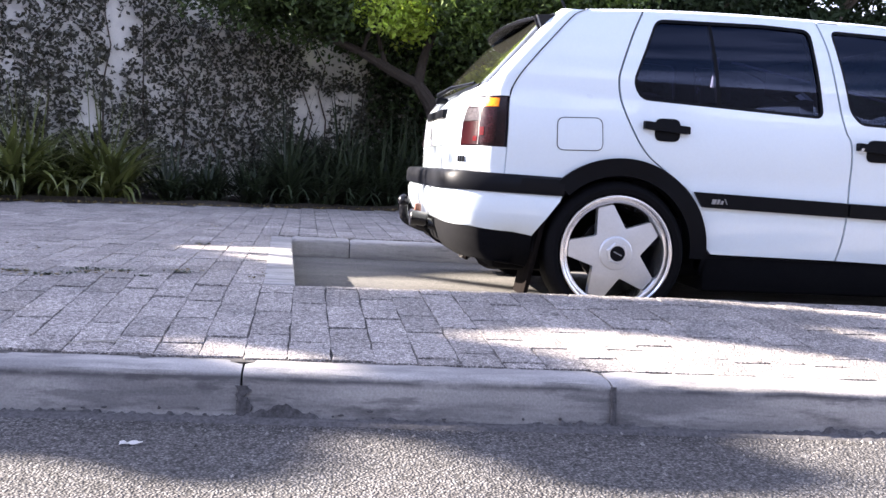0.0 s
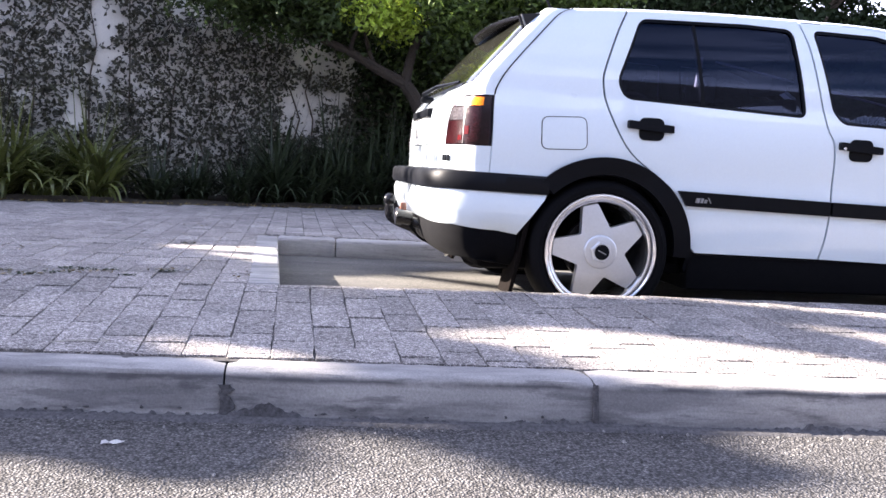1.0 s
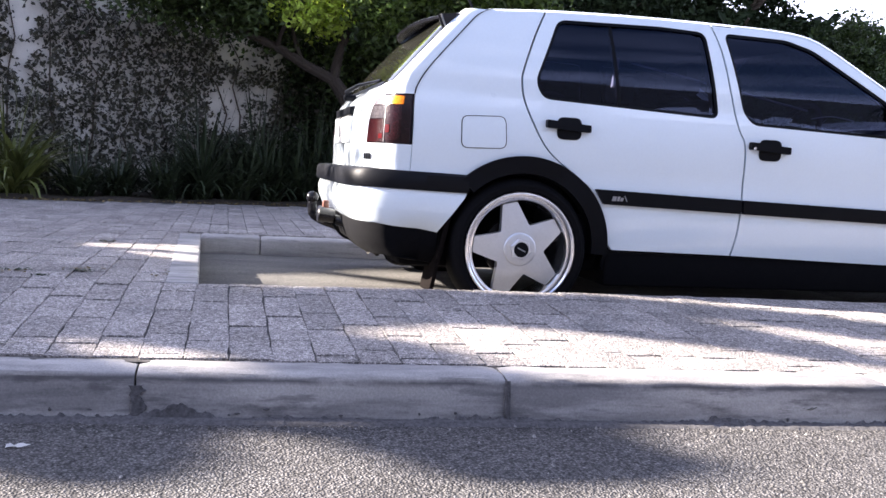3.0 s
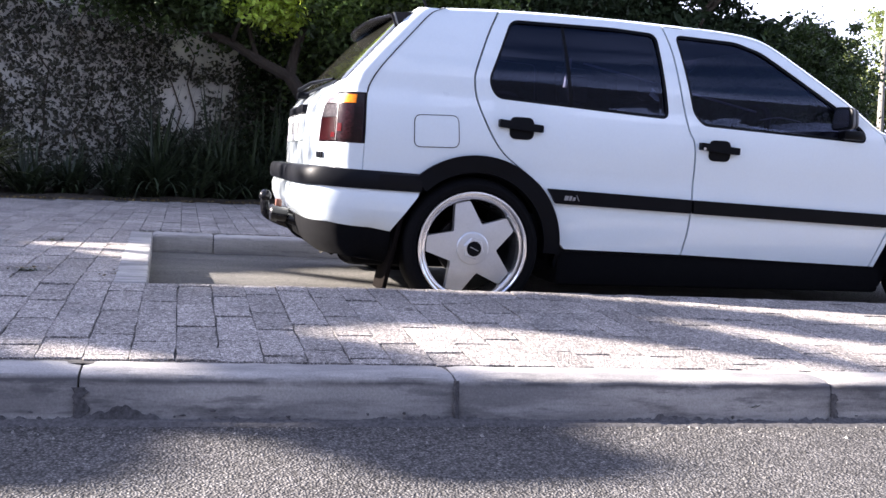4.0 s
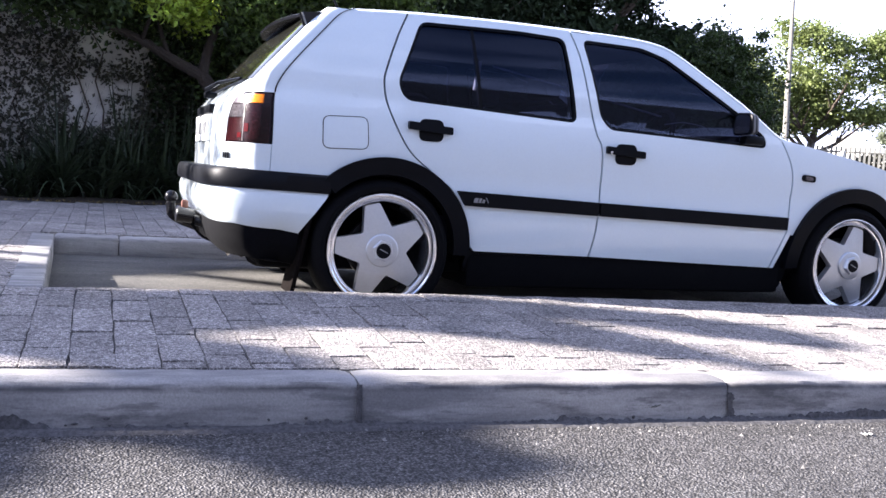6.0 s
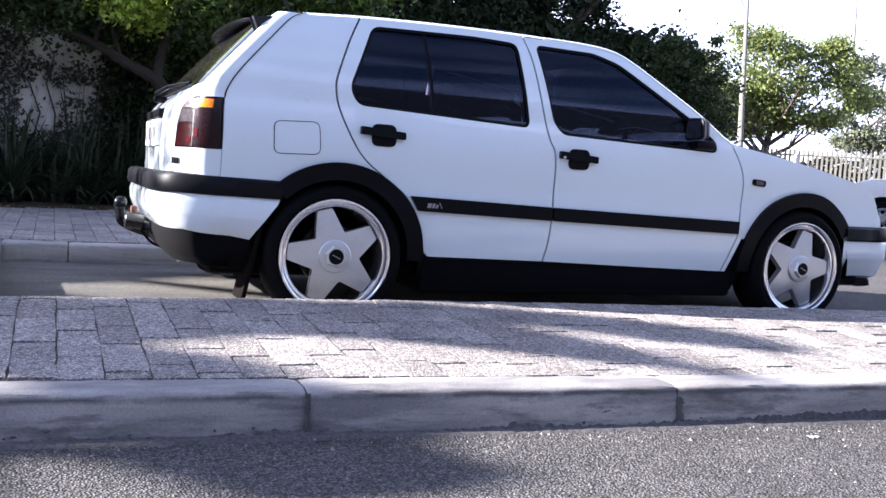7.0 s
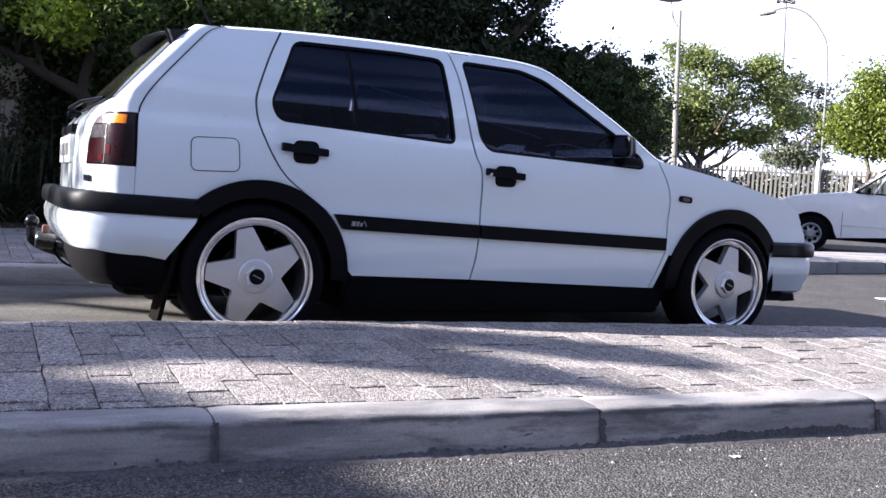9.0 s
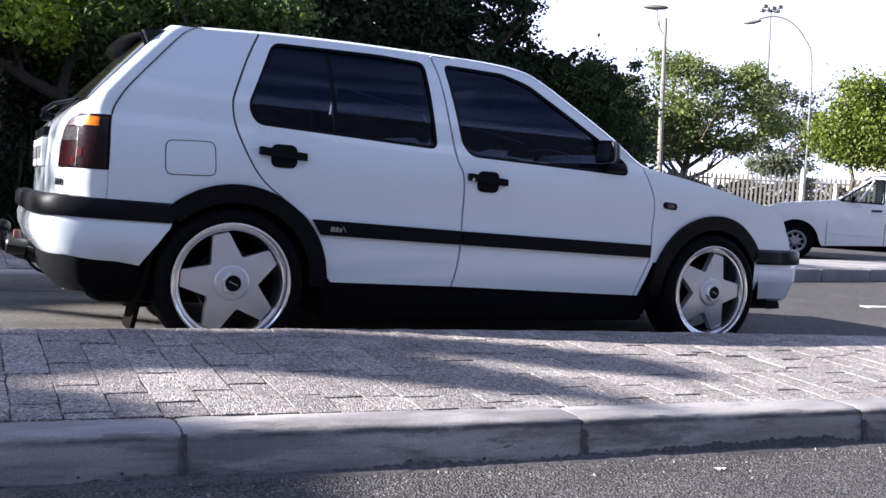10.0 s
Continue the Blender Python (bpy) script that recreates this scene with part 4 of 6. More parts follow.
# bumpers
def bumper_wrap(front, z_of, lift_of, n=56):
    """Rows round a bumper from one arch to the other. z_of(w): heights at w (0 at the arch, 1 in the middle)."""
    pts = []
    for k in range(n + 1):
        w = k / n
        if front:
            side, mid, x0 = 2.985, 3.30, 2.78
        else:
            side, mid, x0 = -0.44, -0.715, -0.235
        if w < 0.28:
            x = x0 + (side - x0) * (w / 0.28)
            y = side_y(x, 0.55)
        else:
            a = radians(90 * (w - 0.28) / 0.72)
            x = side + (mid - side) * math.sin(a) ** 0.7
            y0 = side_y(side, 0.55)
            y = CAR_Y - (CAR_Y - y0) * max(0.0, math.cos(a)) ** (0.62 if front else 0.22)
        pts.append((x, y, w))
    rows = []
    sgn = 1 if front else -1
    for x, y, w in pts:
        s = min(1, max(0, (w - 0.2) / 0.36))
        s = s * s * (3 - 2 * s)
        row = []
        for z, lift in zip(z_of(w), lift_of):
            if not front and w < 0.28:  # the end runs along the wheel arch
                x = float(np.interp(z, [0.36, 0.5, 0.53], [-0.35, -0.25, -0.236]))
                x += (-0.44 - x) * w / 0.28
            row.append((x + sgn * lift * s, y - lift * (1 - s * 0.9), z))
        rows.append(row)
    rows += [[(x, 2 * CAR_Y - y, z) for x, y, z in r] for r in rows[-2::-1]]
    bm = bmesh.new()
    grid_faces(bm, rows)
    bmesh.ops.recalc_face_normals(bm, faces=bm.faces[:])
    return bm


sm = lambda w, a, c: a + (c - a) * min(1.0, w / 0.6)
rb = part("rear_bumper", bumper_wrap(False, lambda w: [sm(w, 0.53, 0.53), sm(w, 0.50, 0.50), sm(w, 0.44, 0.455), sm(w, 0.43, 0.445), sm(w, 0.36, 0.39), sm(w, 0.342, 0.375)], [0.0, 0.01, 0.007, 0.004, -0.018, -0.05]), PAINT, car, "white rear bumper", 60)
part("bumper_strip", bumper_wrap(False, lambda w: [sm(w, 0.598, 0.61), sm(w, 0.597, 0.606), sm(w, 0.588, 0.592), sm(w, 0.535, 0.545), sm(w, 0.523, 0.532), sm(w, 0.52, 0.53)], [-0.03, 0.008, 0.019, 0.022, 0.016, -0.01]), STRIP, rb, "black bumper strip", 40)
part("rear_valance", bumper_wrap(False, lambda w: [sm(w, 0.36, 0.39), sm(w, 0.33, 0.35), sm(w, 0.27, 0.29), sm(w, 0.22, 0.25), sm(w, 0.2, 0.24)], [-0.03, -0.03, -0.05, -0.09, -0.2]), DARK, rb, "black lower valance", 40)
fb = part("front_bumper", bumper_wrap(True, lambda w: [sm(w, 0.47, 0.47), sm(w, 0.44, 0.44), sm(w, 0.36, 0.36), sm(w, 0.35, 0.35), sm(w, 0.26, 0.26), sm(w, 0.243, 0.245)], [0.0, 0.008, 0.006, 0.0, -0.05, -0.1]), PAINT, car, "white front bumper", 30)
part("bumper_strip", bumper_wrap(True, lambda w: [0.528, 0.527, 0.515, 0.46, 0.449, 0.447], [-0.03, 0.012, 0.026, 0.03, 0.02, -0.01]), TRIM, fb, "black bumper strip", 40)
part("front_lip", bumper_wrap(True, lambda w: [0.25, 0.235, 0.205, 0.197], [-0.1, -0.085, -0.08, -0.16]), TRIM, fb, "black front lip", 40)
bm = bmesh.new()
rows = [[(x - d, y, z) for x, y in ((3.03, 0.16), (3.16, 0.3), (3.24, 0.6), (3.26, 0.83), (3.24, 1.06), (3.16, 1.36), (3.03, 1.5))] for z, d in ((0.52, 0.0), (0.6, 0.02), (0.66, 0.08), (0.69, 0.2))]
grid_faces(bm, rows)
part("nose_panel", bm, TRIM, car)
# underside, exhaust, silencer
bm = bmesh.new()
box(bm, -0.5, 3.0, 0.12, 1.54, 0.2, 0.34, 0.03)
box(bm, 0.40, 2.08, 0.05, 1.61, 0.145, 0.3, 0.02)
part("underbody", bm, DARK, car)
bm = bmesh.new()
tube(bm, [(-0.47, 0.42, 0.25), (-0.42, 0.45, 0.25), (-0.38, 1.1, 0.25)], [0.07, 0.085, 0.08], 14)
part("silencer", bm, DARK, car, "black silencer box")
bm = bmesh.new()
tube(bm, [(-0.45, 0.36, 0.255), (-0.56, 0.35, 0.262), (-0.6, 0.35, 0.235)], 0.016, 10)
part("exhaust_pipe", bm, CHROME, car, "small steel tail pipe")
# tow bar
bm = bmesh.new()
tube(bm, curve_through([(-0.45, 0.83, 0.285), (-0.60, 0.83, 0.295), (-0.72, 0.83, 0.325), (-0.79, 0.83, 0.36), (-0.80, 0.83, 0.40), (-0.80, 0.83, 0.425)], 4), 0.022, 10)
tow = part("tow_bar", bm, SOCKET, car, "black steel tow bar with ball")
bm = bmesh.new()
bmesh.ops.create_uvsphere(bm, u_segments=16, v_segments=12, radius=0.03, matrix=Matrix.Translation((-0.80, 0.83, 0.445)))
part("tow_ball", bm, SOCKET, tow, "steel tow ball")
bm = bmesh.new()
tube(bm, [(-0.70, 0.72, 0.365), (-0.745, 0.72, 0.37), (-0.75, 0.72, 0.37), (-0.775, 0.72, 0.372)], [0.03, 0.034, 0.042, 0.04], 14)
part("tow_socket", bm, SOCKET, tow, "black trailer socket")
bm = bmesh.new()
box(bm, -0.765, -0.735, 0.66, 0.69, 0.395, 0.44, 0.008)
part("socket_cover", bm, RUST, tow, "reddish plug cover")
bm = bmesh.new()
tube(bm, curve_through([(-0.74, 0.6, 0.37), (-0.72, 0.6, 0.335), (-0.681, 0.6, 0.287), (-0.633, 0.6, 0.267), (-0.587, 0.6, 0.285), (-0.56, 0.62, 0.33)], 5), 0.006, 6)
part("tow_cable", bm, RUBBER, tow, "thin black cable")
bm = bmesh.new()
tube(bm, [(-0.45, 0.6, 0.31), (-0.6, 0.6, 0.322), (-0.70, 0.61, 0.352), (-0.72, 0.62, 0.36)], [0.02, 0.022, 0.024, 0.02], 10)
part("socket_bracket", bm, SOCKET, tow, "black socket bracket")
bm = bmesh.new()
tube(bm, [(-0.715, 0.6, 0.37), (-0.72, 0.6, 0.37), (-0.775, 0.6, 0.378), (-0.79, 0.6, 0.38), (-0.795, 0.6, 0.38)], [0.025, 0.032, 0.034, 0.04, 0.034], 14)
part("tow_socket", bm, SOCKET, tow, "black trailer socket")
bm = bmesh.new()
tube(bm, [(-0.51, 0.6, 0.25), (-0.508, 0.6, 0.2)], 0.006, 6)
part("exhaust_hanger", bm, DARK, car)

# cabin
bm = bmesh.new()
box(bm, 0.15, 2.0, 0.12, 1.54, 0.32, 0.45, 0.02)
box(bm, 1.7, 2.05, 0.1, 1.56, 0.6, 0.88, 0.06)
box(bm, -0.45, 0.2, 0.14, 1.52, 0.6, 0.88, 0.02)
part("cabin_floor", bm, SEAT, car)
for y in (0.45, 1.2):
    bm = bmesh.new()
    box(bm, 0.98, 1.10, y - 0.24, y + 0.24, 0.45, 1.0, 0.05, Matrix.Translation((1.0, 0, 0.45)) @ pose(0, 0, 0, 0, -14, 0) @ Matrix.Translation((-1.0, 0, -0.45)))
    box(bm, 0.86, 0.95, y - 0.12, y + 0.12, 1.02, 1.17, 0.03)
    box(bm, 1.05, 1.5, y - 0.25, y + 0.25, 0.45, 0.6, 0.05)
    part("front_seat", bm, SEAT, car, "dark cloth front seat")
bm = bmesh.new()
box(bm, 0.1, 0.25, 0.18, 1.48, 0.45, 0.98, 0.05)
box(bm, 0.25, 0.65, 0.18, 1.48, 0.45, 0.6, 0.05)
part("rear_seat", bm, SEAT, car, "dark cloth rear bench")
bm = bmesh.new()
tube(bm, [(0.402, 0.09, 1.003), (0.411, 0.093, 1.065), (0.418, 0.1, 1.128)], 0.011, 8)
part("seat_belt", bm, BELT, car, "pale seat belt")
# tube added as a stand-in for a pale line of unknown origin across both windows
bm = bmesh.new()
tube(bm, [(0.5, 0.135, 1.12), (0.94, 0.135, 1.045), (1.38, 0.135, 0.968)], 0.005, 6)
part("strap", bm, BELT, car, "thin pale line added behind the windows")
# light on the dashboard's top edge, put in as a thin pale tube
bm = bmesh.new()
tube(bm, curve_through([(1.42, 0.16, 0.935), (1.55, 0.2, 0.955), (1.7, 0.24, 0.945)], 4), 0.003, 6)
part("dash_edge", bm, BELT, car, "dashboard edge coloured pale for reflected light")
bm = bmesh.new()
tube(bm, [(0.115, 0.3, 0.93), (0.112, 0.3, 1.12)], 0.008, 6)
part("headrest_post", bm, CHROME, car)
bm = bmesh.new()
ring = [(1.52 + 0.07 * math.cos(k * math.pi / 12), 0.45 + 0.18 * math.sin(k * math.pi / 12), 0.86 + 0.16 * math.cos(k * math.pi / 12)) for k in range(25)]
tube(bm, ring, 0.014, 8, cap=False)
part("steering_wheel", bm, SEAT, car, "black steering wheel")


# wheels
def wheel(cx, flip, turn, label):
    cz = HUB_Z
    y0 = 0.0
    axis = (cx, y0, cz)
    fin = (lambda b: mirrored(b)) if flip else (lambda b: b)
    bm = bmesh.new()
    # star: five tapered spokes growing out of a hub disc
    outline = []
    for k in range(5):
        a = radians(turn + 72 * k)
        for r, d in ((0.107, -36), (0.2, -9.4), (0.2, 9.4)):
            outline.append((r * math.sin(a + radians(d)), r * math.cos(a + radians(d))))
    outline = rounded(outline, 0.008, 2)
    front = [bm.verts.new((cx + p[0], y0 + 0.005 + 0.02 * (math.hypot(*p) / 0.2), cz + p[1])) for p in outline]
    mid = bm.verts.new((cx, y0 + 0.003, cz))
    back = [bm.verts.new((v.co.x, v.co.y + 0.035, v.co.z)) for v in front]
    n = len(front)
    for i in range(n):
        j = (i + 1) % n
        bm.faces.new((mid, front[j], front[i]))
        bm.faces.new((front[i], front[j], back[j], back[i]))
    w = part("wheel", fin(bm), ALLOY, car, label, 30)
    bm = bmesh.new()
    lathe(bm, [(0.0001, 0.0), (0.028, 0.0), (0.064, 0.001), (0.068, 0.0022), (0.07, 0.0045), (0.07, 0.03)], (cx, y0 - 0.001, cz), 40)
    part("hub_disc", fin(bm), ALLOY, w, "silver hub disc")
    bm = bmesh.new()
    hexa = [(0.046 * math.sin(radians(60 * k + turn)), 0.046 * math.cos(radians(60 * k + turn))) for k in range(6)]
    rings = [[bm.verts.new((cx + p[0] * s, y0 + o, cz + p[1] * s)) for p in hexa] for s, o in ((1.0, 0.002), (1.0, -0.012), (0.9, -0.017))]
    for a, c in zip(rings, rings[1:]):
        for i in range(6):
            bm.faces.new((a[i], a[(i + 1) % 6], c[(i + 1) % 6], c[i]))
    bm.faces.new(rings[-1])
    part("hex_nut", fin(bm), ALLOY, w, "polished hexagonal centre nut", 20)
    bm = bmesh.new()
    lathe(bm, [(0.0001, -0.0195), (0.0305, -0.0195), (0.032, -0.0172)], axis, 28)
    part("centre_cap", fin(bm), TRIM, w, "dark centre cap")
    bm = bmesh.new()
    g = box(bm, cx - 0.019, cx + 0.019, y0 - 0.021, y0 - 0.0195, cz - 0.0022, cz + 0.0022)
    bmesh.ops.rotate(bm, verts=g, cent=(cx, y0, cz), matrix=Matrix.Rotation(radians(25), 3, 'Y'))
    part("cap_mark", fin(bm), SILVERINK, w)
    bm = bmesh.new()
    lathe(bm, [(0.239, 0.02), (0.241, 0.004), (0.238, -0.004), (0.232, -0.005), (0.2265, -0.002), (0.225, 0.004), (0.2245, 0.034), (0.2185, 0.034), (0.218, 0.009), (0.2145, 0.005), (0.208, 0.007), (0.205, 0.014), (0.203, 0.04), (0.2, 0.15)], axis, 64)
    part("rim_lip", fin(bm), POLISH, w, "polished stepped rim lip", 25)
    bm = bmesh.new()
    lathe(bm, [(0.24, 0.012), (0.25, -0.004), (0.268, -0.006), (0.284, 0.004), (0.294, 0.02), (0.298, 0.05), (0.298, 0.15), (0.29, 0.19), (0.25, 0.2)], axis, 64)
    part("tyre", fin(bm), RUBBER, w, "black low-profile tyre")
    bm = bmesh.new()
    lathe(bm, [(0.0001, 0.09), (0.13, 0.09), (0.132, 0.1), (0.132, 0.11)], axis, 40)
    part("brake_disc", fin(bm), IRON, w, "dark brake disc")
    bm = bmesh.new()
    a = radians(turn + 36)
    tube(bm, [(cx + 0.205 * math.sin(a), y0 + 0.02, cz + 0.205 * math.cos(a)), (cx + 0.186 * math.sin(a), y0 + 0.004, cz + 0.186 * math.cos(a))], 0.005, 6)
    part("valve", fin(bm), RUBBER, w, "black valve stem")


for flip in (False, True):
    wheel(HUB_R, flip, -14, "star-shaped silver alloy wheel")
    wheel(HUB_F, flip, 15, "star-shaped silver alloy wheel")

# -- creeper on the garden wall --
def bare(s, z):
    """Patches of the wall that the creeper leaves free."""
    for cs, cz, rs, rz in ((1.33, 1.75, 0.12, 0.5), (1.32, 1.3, 0.1, 0.2), (1.08, 1.0, 0.1, 0.17), (2.07, 2.17, 0.09, 0.2), (3.54, 1.73, 0.28, 0.17), (3.4, 1.13, 0.22, 0.29), (3.76, 1.3, 0.2, 0.08), (0.4, 1.88, 0.1, 0.08)):
        if ((s - cs) / rs) ** 2 + ((z - cz) / rz) ** 2 < 1:
            return True
    return False


def on_wall(rng):
    s, z = rng.uniform(-3, 8.5), 0.14 + 2.75 * rng.random()
    k = noise.noise(Vector((s * 1.5, z * 1.5, 4.0))) + 0.5 * noise.noise(Vector((s * 5, z * 5, 1.0)))
    if bare(s + 0.12 * noise.noise(Vector((z * 6, s * 6, 0))), z) and rng.random() < 0.89:
        return None
    if k < -0.4 and rng.random() < 0.6:
        return None
    return bed_at(s, 1.34 - abs(rng.gauss(0, 0.07)) - 0.12 * max(0, k), z)


creeper = thing("creeper", bed_at(2, 1.3, 0.15), "dense dark green creeper climbing the white wall", "creeper", kind="stuff")
# darker copy of the creeper's leaves, coloured for the shade at its far end
part("foliage", leaves(22000, lambda r: bed_at(r.uniform(4.0, 9.0), 1.3 - abs(r.gauss(0, 0.12)), 0.2 + 2.8 * r.random()), 0.085, 12, 0.5), LEAF_DARK, creeper, "dark leaves with shade in their colour", 0)
part("foliage", leaves(63000, on_wall, 0.056, 11, 0.5), LEAF_IVY, creeper, smooth=0)
bm = bmesh.new()
rng = random.Random(8)
for k in range(26):
    s = -2 + k * 0.4 + rng.uniform(-0.15, 0.15)
    pts = [bed_at(s + 0.2 * noise.noise(Vector((k * 3.1, j * 0.7, 0))) * j * 0.4, 1.325, 0.15 + j * 0.3) for j in range(10)]
    tube(bm, pts, [0.012 - 0.001 * j for j in range(10)], 5)
part("stem", bm, BARK, creeper, "brown woody stems")


# -- strap-leaved clumps along the bed --
def strap_clump(s, d, height, n, seed, label, thin=False):
    rng = random.Random(seed)
    at = bed_at(s, d, 0.17)
    th = thing("strap_leaf_plant", at, label, "plant", "plants along the wall")
    vs, fs = [], []
    for q_ in range(n):
        a = rng.uniform(0, 2 * math.pi)
        out = Vector((math.cos(a), math.sin(a), 0))
        side = Vector((-out.y, out.x, 0))
        tall = q_ % 20 == 0
        length = height * (rng.uniform(1.15, 1.5) if tall else rng.uniform(0.7, 1.15))
        e0 = rng.uniform(78, 92) if tall else rng.uniform(35, 85)
        e1 = e0 - (rng.uniform(5, 35) if tall else rng.uniform(25, 110) if thin else rng.uniform(50, 150))
        w = rng.uniform(0.005, 0.008) if tall else rng.uniform(0.007, 0.014) if thin else rng.uniform(0.012, 0.024)
        p = at + out * rng.uniform(0, 0.08) + side * rng.uniform(-0.1, 0.1)
        i = len(vs)
        m = 8
        for j in range(m + 1):
            t = j / m
            ww = w * (1 - t ** 2.5) * (0.6 + 0.8 * min(1, t * 3)) + 0.001
            vs += [tuple(p - side * ww), tuple(p + Vector((0, 0, -0.3 * ww))), tuple(p + side * ww)]
            e = radians(e0 + (e1 - e0) * t ** 1.4)
            p = p + (out * math.cos(e) + Vector((0, 0, math.sin(e)))) * (length / m)
            p.z = max(p.z, 0.17)
            if j:
                k = i + 3 * j
                fs += [(k - 3, k - 2, k + 1, k), (k - 2, k - 1, k + 2, k + 1)]
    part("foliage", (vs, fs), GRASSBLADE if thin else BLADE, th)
    return th


clumps = [(-1.3, 0.3, 0.6), (-0.7, 0.35, 0.66), (-0.1, 0.25, 0.66), (0.33, 0.3, 0.8), (0.7, 0.22, 0.5), (1.15, 0.3, 0.78), (1.7, 0.35, 0.4), (2.05, 0.4, 0.4), (2.45, 0.25, 0.45), (2.8, 0.3, 0.66), (3.15, 0.22, 0.55), (3.5, 0.3, 0.7), (3.85, 0.25, 0.62), (4.3, 0.3, 0.75),
          (4.8, 0.3, 0.7), (5.3, 0.35, 0.7), (-0.3, 0.75, 0.8), (0.5, 0.7, 0.8), (1.1, 0.75, 0.9), (3.0, 0.7, 0.95), (3.6, 0.75, 1.0), (4.2, 0.75, 0.95)]
for i, (s, d, h) in enumerate(clumps):
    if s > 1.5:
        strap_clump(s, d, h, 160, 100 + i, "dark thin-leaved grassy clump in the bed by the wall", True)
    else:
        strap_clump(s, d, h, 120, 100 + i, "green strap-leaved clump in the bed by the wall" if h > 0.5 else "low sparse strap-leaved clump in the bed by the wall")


# -- trees --
def limbs(bm, base, top, r0, n, spread, seed, levels=2, lean=0.0):
    """A tapered trunk with forking limbs; gives the tips."""
    rng = random.Random(seed)
    base, top = Vector(base), Vector(top)
    pts = []
    for j in range(8):
        t = j / 7
        pts.append(base.lerp(top, t) + Vector((noise.noise(Vector((seed, t * 2.2, 0))), noise.noise(Vector((t * 2.2, seed, 3))), 0)) * 0.12 * (top - base).length * t)
    tube(bm, pts, [r0 * (1.25 - 0.75 * j / 7) if j else r0 * 1.5 for j in range(8)], 12)
    tips = []
    for k in range(n):
        p = pts[rng.randint(4, 7)]
        a = 2 * math.pi * (k + rng.random() * 0.6) / n
        end = p + Vector((math.cos(a) * spread, math.sin(a) * spread, spread * rng.uniform(0.35, 1.0)))
        mid = p.lerp(end, 0.5) + Vector((0, 0, -0.08 * spread))
        q = curve_through([p, mid, end], 4)
        tube(bm, q, [max(0.006, r0 * 0.5 * (1 - 0.8 * i / (len(q) - 1))) for i in range(len(q))], 7)
        tips.append(end)
        for _ in range(3):
            e2 = mid.lerp(end, rng.uniform(0.2, 1)) + Vector((rng.gauss(0, 0.4), rng.gauss(0, 0.4), rng.uniform(-0.1, 0.5))) * spread * 0.7
            tube(bm, [tuple(mid), tuple(mid.lerp(e2, 0.5) + Vector((0, 0, 0.05))), tuple(e2)], [r0 * 0.22, r0 * 0.14, r0 * 0.05], 5)
            tips.append(e2)
    return tips


def crown(n, blobs, size, seed, ragged=0.35, drop=0.45, per=60, wide=3.6):
    """Leaves in clumps spread over a set of blobs (x, y, z, radius, flat)."""
    rng0 = random.Random(seed)
    weights = [b[3] ** 2 for b in blobs]
    tufts = []
    for _ in range(max(40, n // per)):
        x, y, z, r, flat = rng0.choices(blobs, weights)[0]
        v = Vector((rng0.gauss(0, 1), rng0.gauss(0, 1), rng0.gauss(0, 1))).normalized() * (rng0.random() ** 0.45)
        w = r * (1 + ragged * noise.noise(v * 2.0 + Vector((x, y, z))))
        tufts.append((x + v.x * w, y + v.y * w, z + v.z * w * flat, rng0.uniform(0.5, 1.2)))
    tr = size * wide

    def place(rng):
        x, y, z, k = rng.choice(tufts)
        return (x + rng.gauss(0, tr * k * 0.6), y + rng.gauss(0, tr * k * 0.6), z + rng.gauss(0, tr * k * 0.42))
    return leaves(n, place, size, seed + 1, drop)


def tree(name, base, fork, r0, blobs, n, size, leaf, seed, label, limb=6, spread=1.0, ragged=0.35, per=60, wide=3.6):
    th = thing(name, base, label, "tree")
    bm = bmesh.new()
    limbs(bm, base, fork, r0, limb, spread, seed)
    part("trunk", bm, BARK, th)
    part("crown", crown(n, blobs, size, seed, ragged, 0.45, per, wide), leaf, th, smooth=0)
    return th


# the leaning tree by the wall, its sunlit boughs over the car's tail
leaning = thing("tree", (0.12, 6.0, 0.15), "leaning tree with bright green leaves beside the wall", "tree")
bm = bmesh.new()
for pts, r in (([(0.22, 6.0, 0.1), (0.08, 6.0, 0.8), (-0.02, 6.0, 1.19), (-0.18, 6.0, 1.43)], (0.1, 0.085, 0.075, 0.065)), ([(-0.18, 6.0, 1.43), (-0.47, 5.98, 1.56), (-0.76, 5.95, 1.71), (-1.11, 5.9, 1.83), (-1.6, 5.8, 2.0)], (0.06, 0.052, 0.042, 0.034, 0.02)),
               ([(-0.18, 6.0, 1.43), (-0.15, 6.0, 1.61), (-0.1, 6.0, 1.8), (0.1, 6.1, 2.3), (0.4, 6.2, 2.8)], (0.06, 0.05, 0.045, 0.035, 0.02)), ([(-0.5, 5.98, 1.57), (-0.6, 5.95, 1.85), (-0.65, 5.9, 2.2)], (0.03, 0.02, 0.012)), ([(-0.76, 5.95, 1.71), (-0.7, 5.7, 1.9), (-0.5, 5.5, 2.15)], (0.025, 0.018, 0.01))):
    q = curve_through(pts, 4)
    tube(bm, q, [float(np.interp(i / (len(q) - 1), np.linspace(0, 1, len(r)), r)) for i in range(len(q))], 10)
part("trunk", bm, BARK_DARK, leaning)
# three leaf colours stand in for the sunlit, shaded and half-lit boughs
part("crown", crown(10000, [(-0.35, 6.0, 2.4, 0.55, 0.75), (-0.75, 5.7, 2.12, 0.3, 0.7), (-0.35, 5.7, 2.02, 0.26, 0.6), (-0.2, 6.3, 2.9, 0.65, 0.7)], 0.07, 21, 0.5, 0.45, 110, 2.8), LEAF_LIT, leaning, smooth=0)
